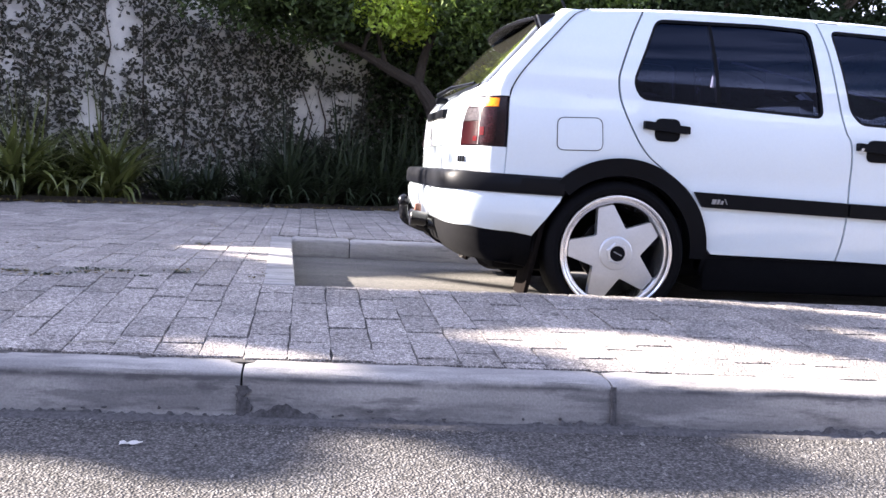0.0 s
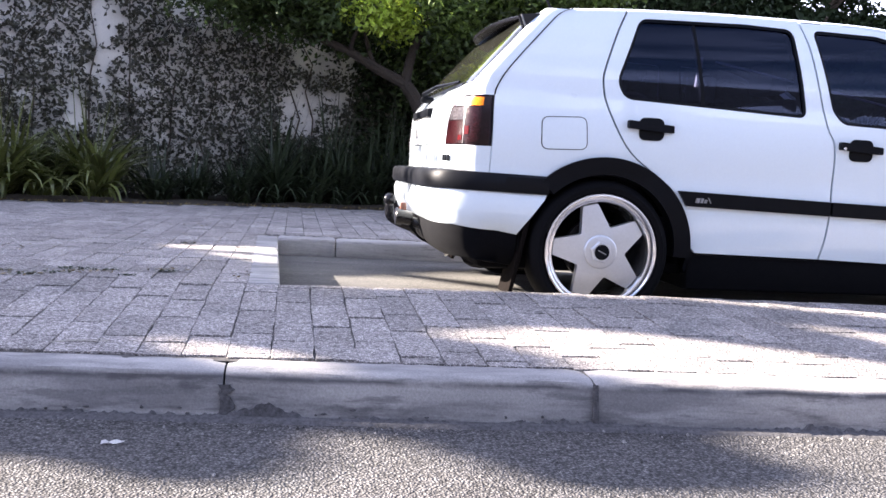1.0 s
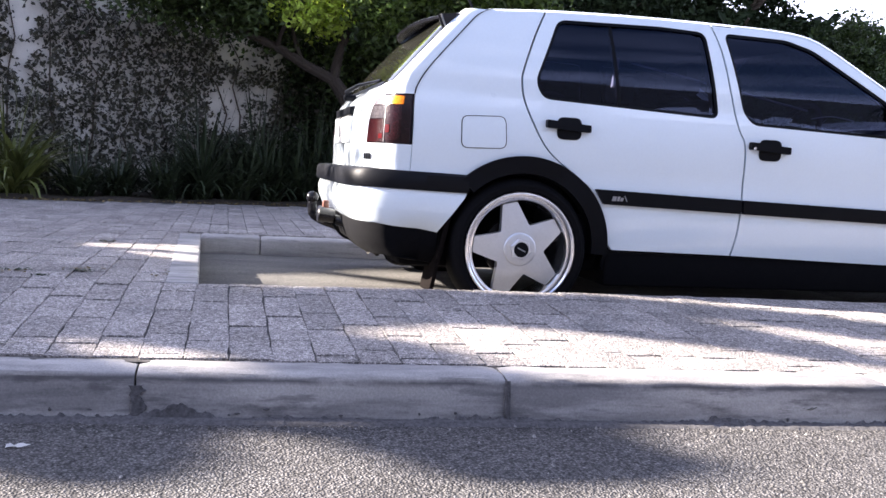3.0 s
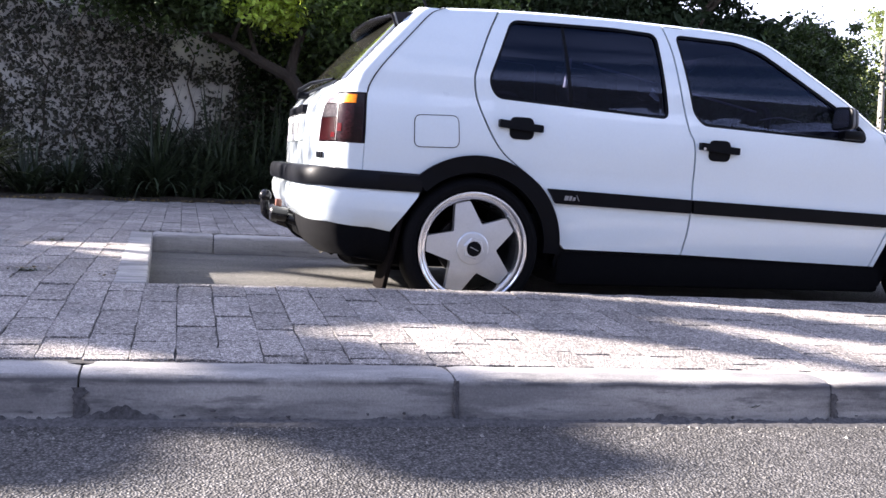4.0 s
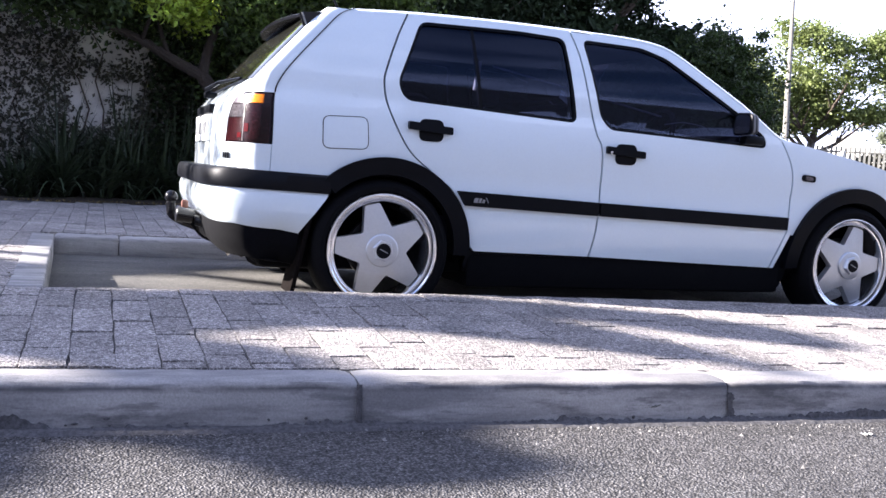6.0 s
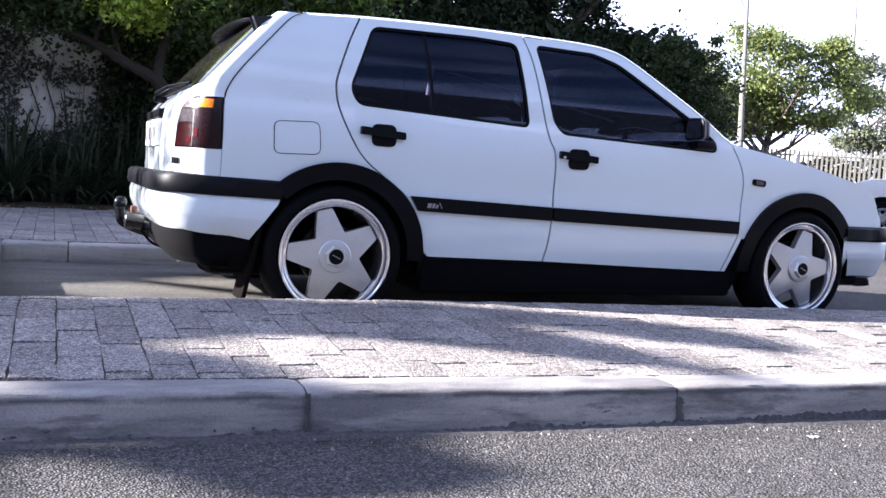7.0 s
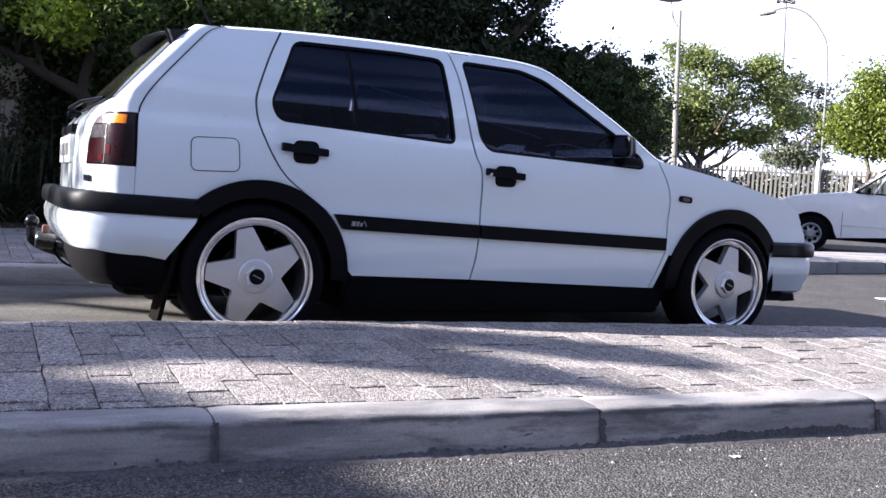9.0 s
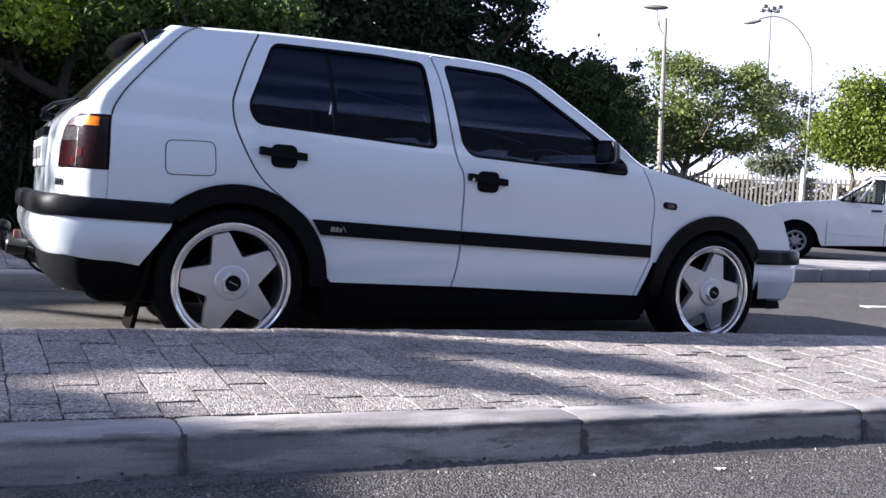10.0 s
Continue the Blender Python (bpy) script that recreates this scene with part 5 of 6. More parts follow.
part("crown", crown(38000, [(-1.4, 5.7, 2.2, 0.55, 0.65), (-2.0, 5.5, 2.3, 0.55, 0.7), (-1.1, 5.8, 2.1, 0.4, 0.6), (-1.7, 5.9, 2.1, 0.4, 0.5), (-0.8, 6.3, 2.0, 0.5, 0.5), (0.5, 6.6, 1.7, 0.7, 0.7), (1.2, 6.6, 1.5, 0.8, 1.0), (0.9, 6.2, 2.4, 0.7, 0.8), (0.35, 5.9, 1.95, 0.4, 0.7), (0.3, 6.1, 2.4, 0.5, 0.8), (0.5, 6.3, 3.0, 0.6, 0.7), (1.3, 6.5, 2.2, 0.7, 0.8)], 0.07, 22), LEAF_MID, leaning, "dark green leaves with shade in their colour", 0)
part("crown", crown(9000, [(0.15, 5.6, 2.12, 0.3, 0.6), (0.55, 5.6, 2.3, 0.35, 0.6), (1.1, 5.7, 2.35, 0.4, 0.5), (1.7, 5.9, 2.45, 0.45, 0.5), (-1.25, 5.4, 2.3, 0.35, 0.5)], 0.07, 23, 0.5, 0.45, 110, 2.8), LEAF_HALF, leaning, "green leaves coloured for broken light", 0)
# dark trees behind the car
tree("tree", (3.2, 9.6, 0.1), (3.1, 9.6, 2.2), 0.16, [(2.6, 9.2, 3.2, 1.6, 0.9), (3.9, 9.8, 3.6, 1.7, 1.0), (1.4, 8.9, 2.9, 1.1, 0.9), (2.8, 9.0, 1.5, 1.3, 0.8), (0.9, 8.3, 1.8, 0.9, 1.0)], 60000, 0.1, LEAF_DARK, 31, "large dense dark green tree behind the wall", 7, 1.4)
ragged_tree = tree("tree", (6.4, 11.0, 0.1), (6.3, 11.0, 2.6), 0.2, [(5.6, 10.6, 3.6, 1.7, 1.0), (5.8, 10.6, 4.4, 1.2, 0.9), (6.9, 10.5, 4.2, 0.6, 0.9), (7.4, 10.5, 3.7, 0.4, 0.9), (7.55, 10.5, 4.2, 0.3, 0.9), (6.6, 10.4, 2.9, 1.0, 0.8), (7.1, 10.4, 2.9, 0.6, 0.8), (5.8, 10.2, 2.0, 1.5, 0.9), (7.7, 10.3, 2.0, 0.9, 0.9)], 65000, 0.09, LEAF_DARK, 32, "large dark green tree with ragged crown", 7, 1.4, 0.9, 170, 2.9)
# limbs for the unseen high boughs, added to dapple the car across the lot
bm = bmesh.new()
for tip in ((5.3, 11.4, 6.6), (4.7, 11.8, 6.9), (6.2, 11.2, 6.3)):
    tube(bm, curve_through([(6.3, 11.0, 2.6), (6.0, 11.1, 4.2), ((tip[0] + 6.0) / 2, (tip[1] + 11.1) / 2, 5.4), tip], 4), [0.09 - 0.0058 * k for k in range(13)], 8)
part("limb", bm, BARK, ragged_tree)
def over_lot(rng):
    """Broken boughs, added out of view so that their shade falls on the car across the lot."""
    x, y, h = rng.uniform(10.6, 14.4), rng.uniform(4.6, 8.6), rng.uniform(5.6, 6.6)
    if noise.noise(Vector((x * 2.1, y * 2.1, 3.0))) < 0.1:
        return None
    return (x + SUN.x / SUN.z * (h - 0.9), y + SUN.y / SUN.z * (h - 0.9), h)


part("crown", leaves(2300, over_lot, 0.13, 36, 0.2, 0.7), LEAF_DARK, ragged_tree, "broken boughs added out of view to dapple the far car", 0)
part("crown", crown(420, [(5.3, 11.4, 6.5, 0.75, 0.6), (6.3, 11.1, 6.2, 0.6, 0.5), (4.7, 11.8, 6.9, 0.7, 0.5)], 0.15, 35), LEAF_DARK, ragged_tree, "sparse boughs added out of view to dapple the far car", 0)
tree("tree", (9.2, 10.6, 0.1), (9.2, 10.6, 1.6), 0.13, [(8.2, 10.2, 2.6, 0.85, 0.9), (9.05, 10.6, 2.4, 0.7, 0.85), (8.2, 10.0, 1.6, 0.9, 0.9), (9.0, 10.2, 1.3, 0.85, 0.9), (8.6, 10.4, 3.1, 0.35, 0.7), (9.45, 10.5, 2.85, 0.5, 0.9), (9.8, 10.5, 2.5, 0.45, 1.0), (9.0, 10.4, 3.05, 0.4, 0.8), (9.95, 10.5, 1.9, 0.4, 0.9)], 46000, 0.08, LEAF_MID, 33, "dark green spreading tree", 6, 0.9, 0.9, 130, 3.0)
# dark leafy backing, added so that no sky shows between the trees
hedge = thing("hedge", (4.0, 10.8, 0.1), "dense dark foliage added behind the trees to close gaps", "hedge", kind="stuff")
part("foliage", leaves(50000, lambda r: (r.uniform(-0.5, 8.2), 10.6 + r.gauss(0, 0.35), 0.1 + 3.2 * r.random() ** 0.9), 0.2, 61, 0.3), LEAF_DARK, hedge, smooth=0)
# lighter trees across the lot
tree("tree", (18.4, 19.2, 0.3), (18.7, 18.9, 2.9), 0.16, [(18.5, 19.0, 3.9, 1.3, 0.8), (17.2, 19.6, 3.7, 0.9, 0.9), (20.3, 18.3, 4.2, 0.8, 0.8), (18.3, 18.9, 5.1, 0.7, 0.7), (19.3, 18.6, 5.0, 0.5, 0.7), (19.9, 18.3, 3.0, 0.7, 0.5), (17.3, 19.5, 2.8, 0.7, 0.8), (17.0, 19.8, 2.2, 0.6, 0.8), (19.9, 18.4, 4.9, 0.5, 0.7), (21.0, 18.0, 3.6, 0.6, 0.6), (19.0, 18.8, 2.9, 0.8, 0.5), (18.0, 19.2, 2.7, 0.6, 0.5), (16.7, 19.8, 4.4, 0.5, 0.8), (20.9, 18.2, 4.7, 0.4, 0.6), (17.7, 19.2, 5.2, 0.5, 0.8), (20.3, 18.3, 5.2, 0.5, 0.7), (17.0, 19.6, 3.6, 0.7, 1.0), (18.4, 19.0, 3.4, 0.9, 0.7)], 30000, 0.115, LEAF_FAR, 41, "olive green spreading tree across the lot", 9, 1.5, 0.8, 75, 3.2)
tree("tree", (26.5, 22.5, 0.3), (26.4, 22.6, 3.4), 0.1, [(26.4, 22.7, 4.6, 0.8, 1.2), (26.9, 22.2, 4.2, 0.7, 1.0), (25.9, 23.1, 3.7, 0.6, 1.0), (26.5, 22.6, 3.0, 0.8, 0.8), (27.2, 22.4, 3.4, 0.7, 1.0), (25.6, 22.8, 4.6, 0.6, 1.0), (26.0, 22.7, 5.5, 0.55, 0.8), (26.8, 22.3, 5.3, 0.5, 0.8), (25.7, 22.9, 3.0, 0.6, 0.8), (26.9, 22.3, 2.9, 0.6, 0.7)], 7000, 0.16, LEAF_PALE, 42, "thin sparse tree beyond the fence", 7, 1.0, 0.6, 90, 2.6)
tree("tree", (18.85, 13.2, 0.2), (18.85, 13.15, 2.5), 0.07, [(18.9, 13.2, 3.2, 0.8, 0.9), (19.6, 12.6, 3.3, 0.8, 0.9), (19.0, 13.0, 4.1, 0.6, 0.8), (19.9, 12.0, 3.6, 0.8, 0.9), (18.5, 13.4, 2.9, 0.5, 0.9), (18.8, 13.2, 2.6, 0.5, 0.5), (19.3, 12.7, 2.6, 0.6, 0.6)], 32000, 0.1, LEAF_STREET, 43, "small round yellow-green street tree", 6, 0.45)
tree("tree", (15.0, 18.6, 0.2), (15.0, 18.6, 1.9), 0.12, [(15.2, 18.7, 3.1, 1.1, 0.9), (14.2, 19.2, 3.0, 1.1, 0.9), (15.6, 18.3, 2.3, 0.8, 0.8)], 9000, 0.14, LEAF_FAR, 44, "olive green tree across the lot", 6, 0.9)

# -- unseen tree, added with leaves placed so that its shade fits the outlines below --
LIT = (  # sun patches on the ground, as outlines
    ((-0.84, -0.92), (-0.55, -0.84), (-0.26, -0.81), (0.1, -0.95), (0.5, -1.17), (0.75, -1.27), (0.9, -1.5), (-0.3, -1.5), (-0.5, -1.24), (-0.62, -1.0)),
    ((0.52, -0.66), (0.64, -0.68), (1.05, -0.98), (1.35, -1.12), (1.4, -1.55), (0.98, -1.4), (0.88, -1.18), (0.75, -0.92)),
    ((-1.63, -1.10), (-1.53, -1.03), (-1.35, -1.14), (-1.2, -1.24), (-1.22, -1.33), (-1.42, -1.3), (-1.48, -1.2), (-1.58, -1.18)),
    ((-1.75, 1.06), (-1.37, 0.98), (-1.05, 0.8), (-1.05, 1.2), (-1.39, 1.22), (-1.75, 1.2)),
    ((-1.5, 0.78), (-1.26, 0.52), (-1.05, 0.35), (-1.05, 0.61), (-1.28, 0.76), (-1.5, 0.93)))


def inside(x, y, poly):
    hit = False
    for i in range(len(poly)):
        (x0, y0), (x1, y1) = poly[i - 1], poly[i]
        if (y0 > y) != (y1 > y) and x < (x1 - x0) * (y - y0) / (y1 - y0) + x0:
            hit = not hit
    return hit


def road_shade(x, y):
    """The same for a point of the road below the kerb."""
    low = float(np.interp(x, [-2.6, -1.9, -1.77, -1.65, -1.52, -1.39, -1.27, -1.23, -1.21, -1.18, -0.95, -0.89, -0.81, -0.74, -0.55, -0.42, -0.28, -0.04],
                          [-1.7, -1.66, -1.68, -1.75, -1.82, -1.84, -1.79, -1.69, -1.56, -1.5, -1.52, -1.62, -1.75, -1.85, -1.90, -1.91, -1.90, -1.86]))
    right = float(np.interp(y, [-1.9, -1.81, -1.72, -1.6, -1.42], [-0.03, -0.07, -0.12, -0.14, -0.13]))
    return 1.0 if y > low and x < right else 0.0


def shade(x, y):
    """How thickly the far boughs cover the sun over a point of the ground."""
    if y < kerb_y(x) + 0.01:
        return road_shade(x - 0.14 * SUN.x / SUN.z, y - 0.14 * SUN.y / SUN.z)
    if any(inside(x, y, p) for p in LIT):
        return 0.0
    if 0.1 < x < 1.9 and -0.22 - 0.13 * (x - 0.3) < y < 1.3:  # broken shade over the tail of the car
        return 0.07
    if y > -0.21:
        if y < 2.2:
            return 1.0 if x < -1.1 or (y > 1.15 + 0.62 * (x + 1.13) and x < 0.2) else 0.0
        return 1.0 if x < 1.5 else 0.0
    edge = float(np.interp(y, [-1.42, -1.2, -1.08, -0.89, -0.77, -0.54, -0.4, -0.26, -0.21], [1.0, 1.3, 1.56, 1.53, 1.44, 1.12, 0.78, 0.33, -0.5]))
    return 1.0 if x < edge else 0.0


def bough(rng):
    x, y, h = rng.uniform(-5.0, 1.6), rng.uniform(-2.0, 7.2), rng.uniform(3.9, 5.0)
    e = 0.3 if y < kerb_y(x) else 1.0
    if rng.random() >= shade(x, y) or any(shade(x + a * e, y + c * e) == 0.0 and rng.random() < 0.8 for a, c in ((0.045, 0), (-0.045, 0), (0, 0.04), (0, -0.04))):
        return None
    return (x + SUN.x / SUN.z * h, y + SUN.y / SUN.z * h, h + 0.1)


shade_tree = thing("tree", (-10.0, 6.0, 0.0), "unseen shade tree added behind the garden wall to cast the dapples", "tree")
bm = bmesh.new()
limbs(bm, (-10.0, 6.0, 0.0), (-9.2, 5.6, 3.4), 0.2, 9, 2.6, 51)
part("trunk", bm, BARK, shade_tree)
part("crown", leaves(85000, bough, 0.095, 52, 0.1, 0.8), LEAF_DARK, shade_tree, smooth=0)

# -- across the lot: island kerb, fence, lamps, buildings --
island = thing("island", (12, 7, 0.1), "raised pale concrete island with a kerb across the lot", "island", kind="structure")
island_y = lambda x: 4.0 + 0.19 * (x - 8.4)
for k in range(6):
    a = 5.6 + k * 1.02
    kerb_block("kerb_block", a, a + 1.005, island, island_y, 0.2 + 0.003 * k, 0.05, 0.15, 0.02, 0.01, SHADEKERB)
bm = bmesh.new()
cols = [5.6, 7, 8, 9, 10, 11, 11.7]
grid_faces(bm, [[(x, island_y(x) + 0.12, 0.2 + 0.003 * (x - 5.6)) for x in cols], [(x, island_y(x) + 1.33, 0.21 + 0.003 * (x - 5.6)) for x in cols], [(x, island_y(x) + 1.35, 0.06) for x in cols]])
part("island_top", bm, KERB, island, smooth=0)
bm = bmesh.new()
for x, y, l in ((5.75, 1.68, 0.9), (8.05, 3.05, 0.9), (11.4, 3.6, 0.8)):
    box(bm, x, x + l, y, y + 0.1, lot_z(y), lot_z(y) + 0.006)
tagged(part("lot_marking", bm, LINEWHITE, smooth=0), "short worn white paint mark on the lot", "road marking", kind="structure")

fence = thing("fence", (19, 16, 0.2), "grey steel palisade fence across the lot", "fence")
F0, F1 = Vector((15.6, 19.1, 0.2)), Vector((23.5, 10.9, 0.2))
fd = (F1 - F0)
n_pales = 96
pale_me = None
for k in range(n_pales):
    p = F0 + fd * (k / (n_pales - 1))
    if pale_me is None:
        bm = bmesh.new()
        box(bm, -0.03, 0.03, -0.006, 0.006, 0.0, 1.78)
        box(bm, -0.008, 0.008, -0.006, 0.006, 1.78, 1.87)
        bmesh.ops.transform(bm, matrix=Matrix.Rotation(math.atan2(fd.y, fd.x), 4, "Z"), verts=bm.verts)
        first = part("pale", bm, FENCE, fence, smooth=0)
        pale_me = first.data
        first.matrix_basis = Matrix.Translation(p)
    else:
        o = new("pale", pale_me)
        o.parent, o.matrix_parent_inverse, o.matrix_basis = fence, fence.matrix_basis.inverted(), Matrix.Translation(p)
for z in (0.6, 1.64):
    bm = bmesh.new()
    tube(bm, [F0 + Vector((0, 0, z - 0.0)), F1 + Vector((0, 0, z))], 0.025, 6)
    part("rail", bm, FENCE, fence)
for k in (0.28, 0.485, 0.56, 0.665, 0.74, 0.9):
    p = F0 + fd * k - Vector((0.08, 0.06, 0))
    bm = bmesh.new()
    box(bm, p.x - 0.05, p.x + 0.05, p.y - 0.05, p.y + 0.05, 0.0, 1.85 if k not in (0.485, 0.74) else 2.2, 0.008)
    part("post", bm, POSTWHITE, fence, "pale fence post")


def scrub(rng):
    k = rng.uniform(-0.05, 1.05)
    top = 1.7 + 0.4 * noise.noise(Vector((k * 9.0, 2.0, 0.0)))
    p = F0 + fd * k + Vector((0.72, 0.69, 0)) * (1.1 + rng.gauss(0, 0.2))
    return (p.x, p.y, 0.15 + top * rng.random() ** 0.8)


scrub_hedge = thing("hedge", F0 + fd * 0.5 + Vector((0.8, 0.75, 0)), "scrubby brownish green hedge behind the palisade fence", "hedge", kind="stuff")
part("foliage", leaves(24000, scrub, 0.12, 71, 0.3), LEAF_IVY, scrub_hedge, smooth=0)


def lamp_post(pts, radii, head, label, head_dir, arms=(), m=GALV):
    th = thing("street_lamp", pts[0], label, "street lamp")
    bm = bmesh.new()
    tube(bm, pts, radii, 10)
    part("pole", bm, m, th)
    bm = bmesh.new()
    hd = Vector(head_dir).normalized()
    head = Vector(head)
    tube(bm, [head - hd * 0.32, head - hd * 0.25, head, head + hd * 0.22, head + hd * 0.3], [0.03, 0.09, 0.13, 0.09, 0.02], 10)
    for v in bm.verts:
        v.co.z = head.z + (v.co.z - head.z) * 0.55
    part("lamp_head", bm, POLE, th, "grey lamp head")
    for a in arms:
        bm = bmesh.new()
        tube(bm, a, 0.018, 6)
        part("arm", bm, GALV, th)
    return th


lamp_post([(14.3, 14.83, 0.2), (14.22, 14.9, 3.0), (14.16, 14.94, 5.5)], [0.085, 0.062, 0.04], (13.94, 15.11, 5.76), "grey wooden-looking lamp pole with a small cranked head", (-0.8, 0.6, 0.05),
          [[(14.16, 14.94, 5.05), (14.02, 15.05, 5.35), (13.98, 15.08, 5.7)], [(14.16, 14.94, 5.05), (14.06, 15.02, 5.25), (14.02, 15.05, 5.65)]], POLE)
lamp_post(curve_through([(24.08, 19.3, 0.2), (24.05, 19.34, 3.0), (24.0, 19.39, 6.0), (23.82, 19.59, 6.85), (23.48, 19.94, 7.42), (23.09, 20.34, 7.62), (22.75, 20.68, 7.52)], 4), 0.034, (22.6, 20.82, 7.42), "tall curved-arm street lamp across the lot", (-0.65, 0.65, -0.3))
mast = thing("light_mast", (41.5, 38.7, 0.0), "very tall thin floodlight mast in the distance", "light mast")
bm = bmesh.new()
tube(bm, [(41.5, 38.7, 0), (41.4, 38.8, 10), (41.34, 38.86, 13.3)], [0.11, 0.08, 0.05], 8)
part("pole", bm, GALV, mast)
for k in range(6):
    bm = bmesh.new()
    a = k * math.pi / 3
    box(bm, -0.16, 0.16, -0.1, 0.1, -0.1, 0.1, 0.02, Matrix.Translation((41.34 + 0.5 * math.cos(a), 38.86 + 0.5 * math.sin(a), 13.3 + (0.15 if k % 2 else 0))))
    part("floodlight", bm, POLE, mast)
    bm = bmesh.new()
    tube(bm, [(41.34, 38.86, 13.2), (41.34 + 0.5 * math.cos(a), 38.86 + 0.5 * math.sin(a), 13.25)], 0.03, 5)
    part("bracket", bm, GALV, mast)


def house(at, turn, w, d, h, rise, label):
    th = thing("house", at, label, "house")
    m = Matrix.Translation(at) @ Matrix.Rotation(radians(turn), 4, "Z")
    bm = bmesh.new()
    box(bm, -w / 2, w / 2, -d / 2, d / 2, 0, h, 0.0, m)
    wall = part("wall", bm, PLASTER, th)
    bm = bmesh.new()
    vs = [bm.verts.new(m @ Vector(p)) for p in ((-w / 2 - 0.3, -d / 2 - 0.3, h), (w / 2 + 0.3, -d / 2 - 0.3, h), (w / 2 + 0.3, d / 2 + 0.3, h), (-w / 2 - 0.3, d / 2 + 0.3, h), (-w / 2 - 0.3, 0, h + rise), (w / 2 + 0.3, 0, h + rise))]
    for f in ((0, 1, 5, 4), (2, 3, 4, 5), (0, 4, 3), (1, 2, 5), (3, 2, 1, 0)):
        bm.faces.new([vs[i] for i in f])
    part("roof", bm, ROOF, th, "pale sheet roof", 0)
    for k in range(3):
        bm = bmesh.new()
        x = (-0.3 + 0.3 * k) * w
        box(bm, x - 0.6, x + 0.6, -d / 2 - 0.02, -d / 2 + 0.1, 0.9, min(h - 0.3, 2.1), 0.0, m)
        part("window", bm, GLASS, wall)


house((31.0, 31.0, 0.0), 46, 7.0, 5.0, 1.9, 1.3, "low white house with a pale pitched roof beyond the fence")
house((37.5, 27.5, 0.0), 46, 6.0, 6.0, 2.0, 1.3, "low white house with a pale pitched roof beyond the fence")
bm = bmesh.new()
box(bm, -4.5, 5.2, -3, 3, 0, 3.8, 0.0, Matrix.Translation((37.0, 22.2, 0)) @ Matrix.Rotation(radians(55), 4, "Z"))
tagged(part("house", bm, CREAM, smooth=0), "plain cream flat-roofed building behind the street tree", "house")


# -- the white car parked across the lot --
other = thing("car", (12.6, 7.9, 0.12), "older white car parked across the lot, dappled with tree shade", "car")
O = Matrix.Translation((11.5, 7.6, 0.12)) @ Matrix.Rotation(radians(-46), 4, "Z")  # its x runs from the nose to the tail


def other_part(name, bm, m, parent, label="", smooth=35.0):
    bmesh.ops.transform(bm, matrix=O, verts=bm.verts)
    return part(name, bm, m, parent, label, smooth)


def flat_shape(outline, holes, y, thick, far=False):
    bm = panel(outline, holes, 0, thick, 0.2, lambda x, z: y + (0.22 * max(0, z - 0.85)), lip=0.01)
    if far:
        for v in bm.verts:
            v.co.y = 1.56 - v.co.y
        bmesh.ops.reverse_faces(bm, faces=bm.faces[:])
    return bm


BODY = [(-0.76, 0.55), (-0.71, 0.8), (-0.5, 0.885), (-0.1, 0.935), (0.38, 0.985), (0.9, 1.4), (1.02, 1.43), (2.9, 1.42), (3.3, 0.95), (3.3, 0.42), (2.95, 0.28)] + arc(2.4, 0.285, 0.36, 10, 168, 14) + [(0.21, 0.24)] + arc(-0.2, 0.285, 0.365, 8, 170, 14) + [(-0.76, 0.34)]
OW = rounded([(0.44, 0.995), (0.93, 1.365), (1.1, 1.36), (1.1, 0.975)], 0.025)
OW2 = rounded([(1.2, 0.97), (1.2, 1.36), (2.75, 1.34), (2.95, 0.97)], 0.04)
for far in (False, True):
    side = other_part("body_side", flat_shape(BODY, [OW, OW2], 0.0, 0.05, far), OLDPAINT, other)
    for w in (OW, OW2):
        other_part("window", flat_shape(w, [], 0.012, 0.004, far), CLEAR, side)
        other_part("window_seal", flat_shape(grown(w, 0.012), [grown(w, -0.014)], -0.004, 0.02, far), TRIM, side)
bm = bmesh.new()
grid_faces(bm, [[(x, y, z + (0.03 if 0.1 < y < 1.4 else 0)) for y in (0.0 + ins, 0.3, 0.78, 1.26, 1.56 - ins)] for x, z, ins in ((-0.76, 0.36, 0), (-0.78, 0.55, 0), (-0.71, 0.8, 0), (-0.5, 0.885, 0), (-0.1, 0.935, 0.01), (0.38, 0.985, 0.03))])
other_part("bonnet", bm, OLDPAINT, other, "white bonnet")
bm = bmesh.new()
grid_faces(bm, [[(x, y, z) for y in (0.03 + ins, 0.4, 0.78, 1.16, 1.53 - ins)] for x, z, ins in ((0.38, 0.985, 0), (0.9, 1.4, 0.08))])
other_part("windscreen", bm, CLEAR, other)
bm = bmesh.new()
grid_faces(bm, [[(x, y, z + (0.03 if 0.2 < y < 1.3 else 0)) for y in (0.12, 0.4, 0.78, 1.16, 1.44)] for x, z in ((0.9, 1.4), (1.05, 1.43), (2.9, 1.42), (3.3, 0.95))])
other_part("roof", bm, OLDPAINT, other)
bm = bmesh.new()
box(bm, -0.5, 3.2, 0.1, 1.46, 0.2, 0.6)
box(bm, -0.62, 0.3, 0.06, 1.5, 0.3, 0.84)
box(bm, 2.0, 2.9, 0.06, 1.5, 0.3, 0.84)
other_part("underbody", bm, DARK, other)
bm = bmesh.new()
box(bm, 0.6, 0.66, -0.14, -0.02, 0.99, 1.08, 0.02)
box(bm, 0.61, 0.65, -0.05, 0.03, 0.97, 1.0, 0.008)
other_part("door_mirror", bm, TRIM, other, "black door mirror")
bm = bmesh.new()
box(bm, 0.92, 1.08, -0.025, 0.01, 0.845, 0.872, 0.006)
other_part("door_handle", bm, TRIM, other)
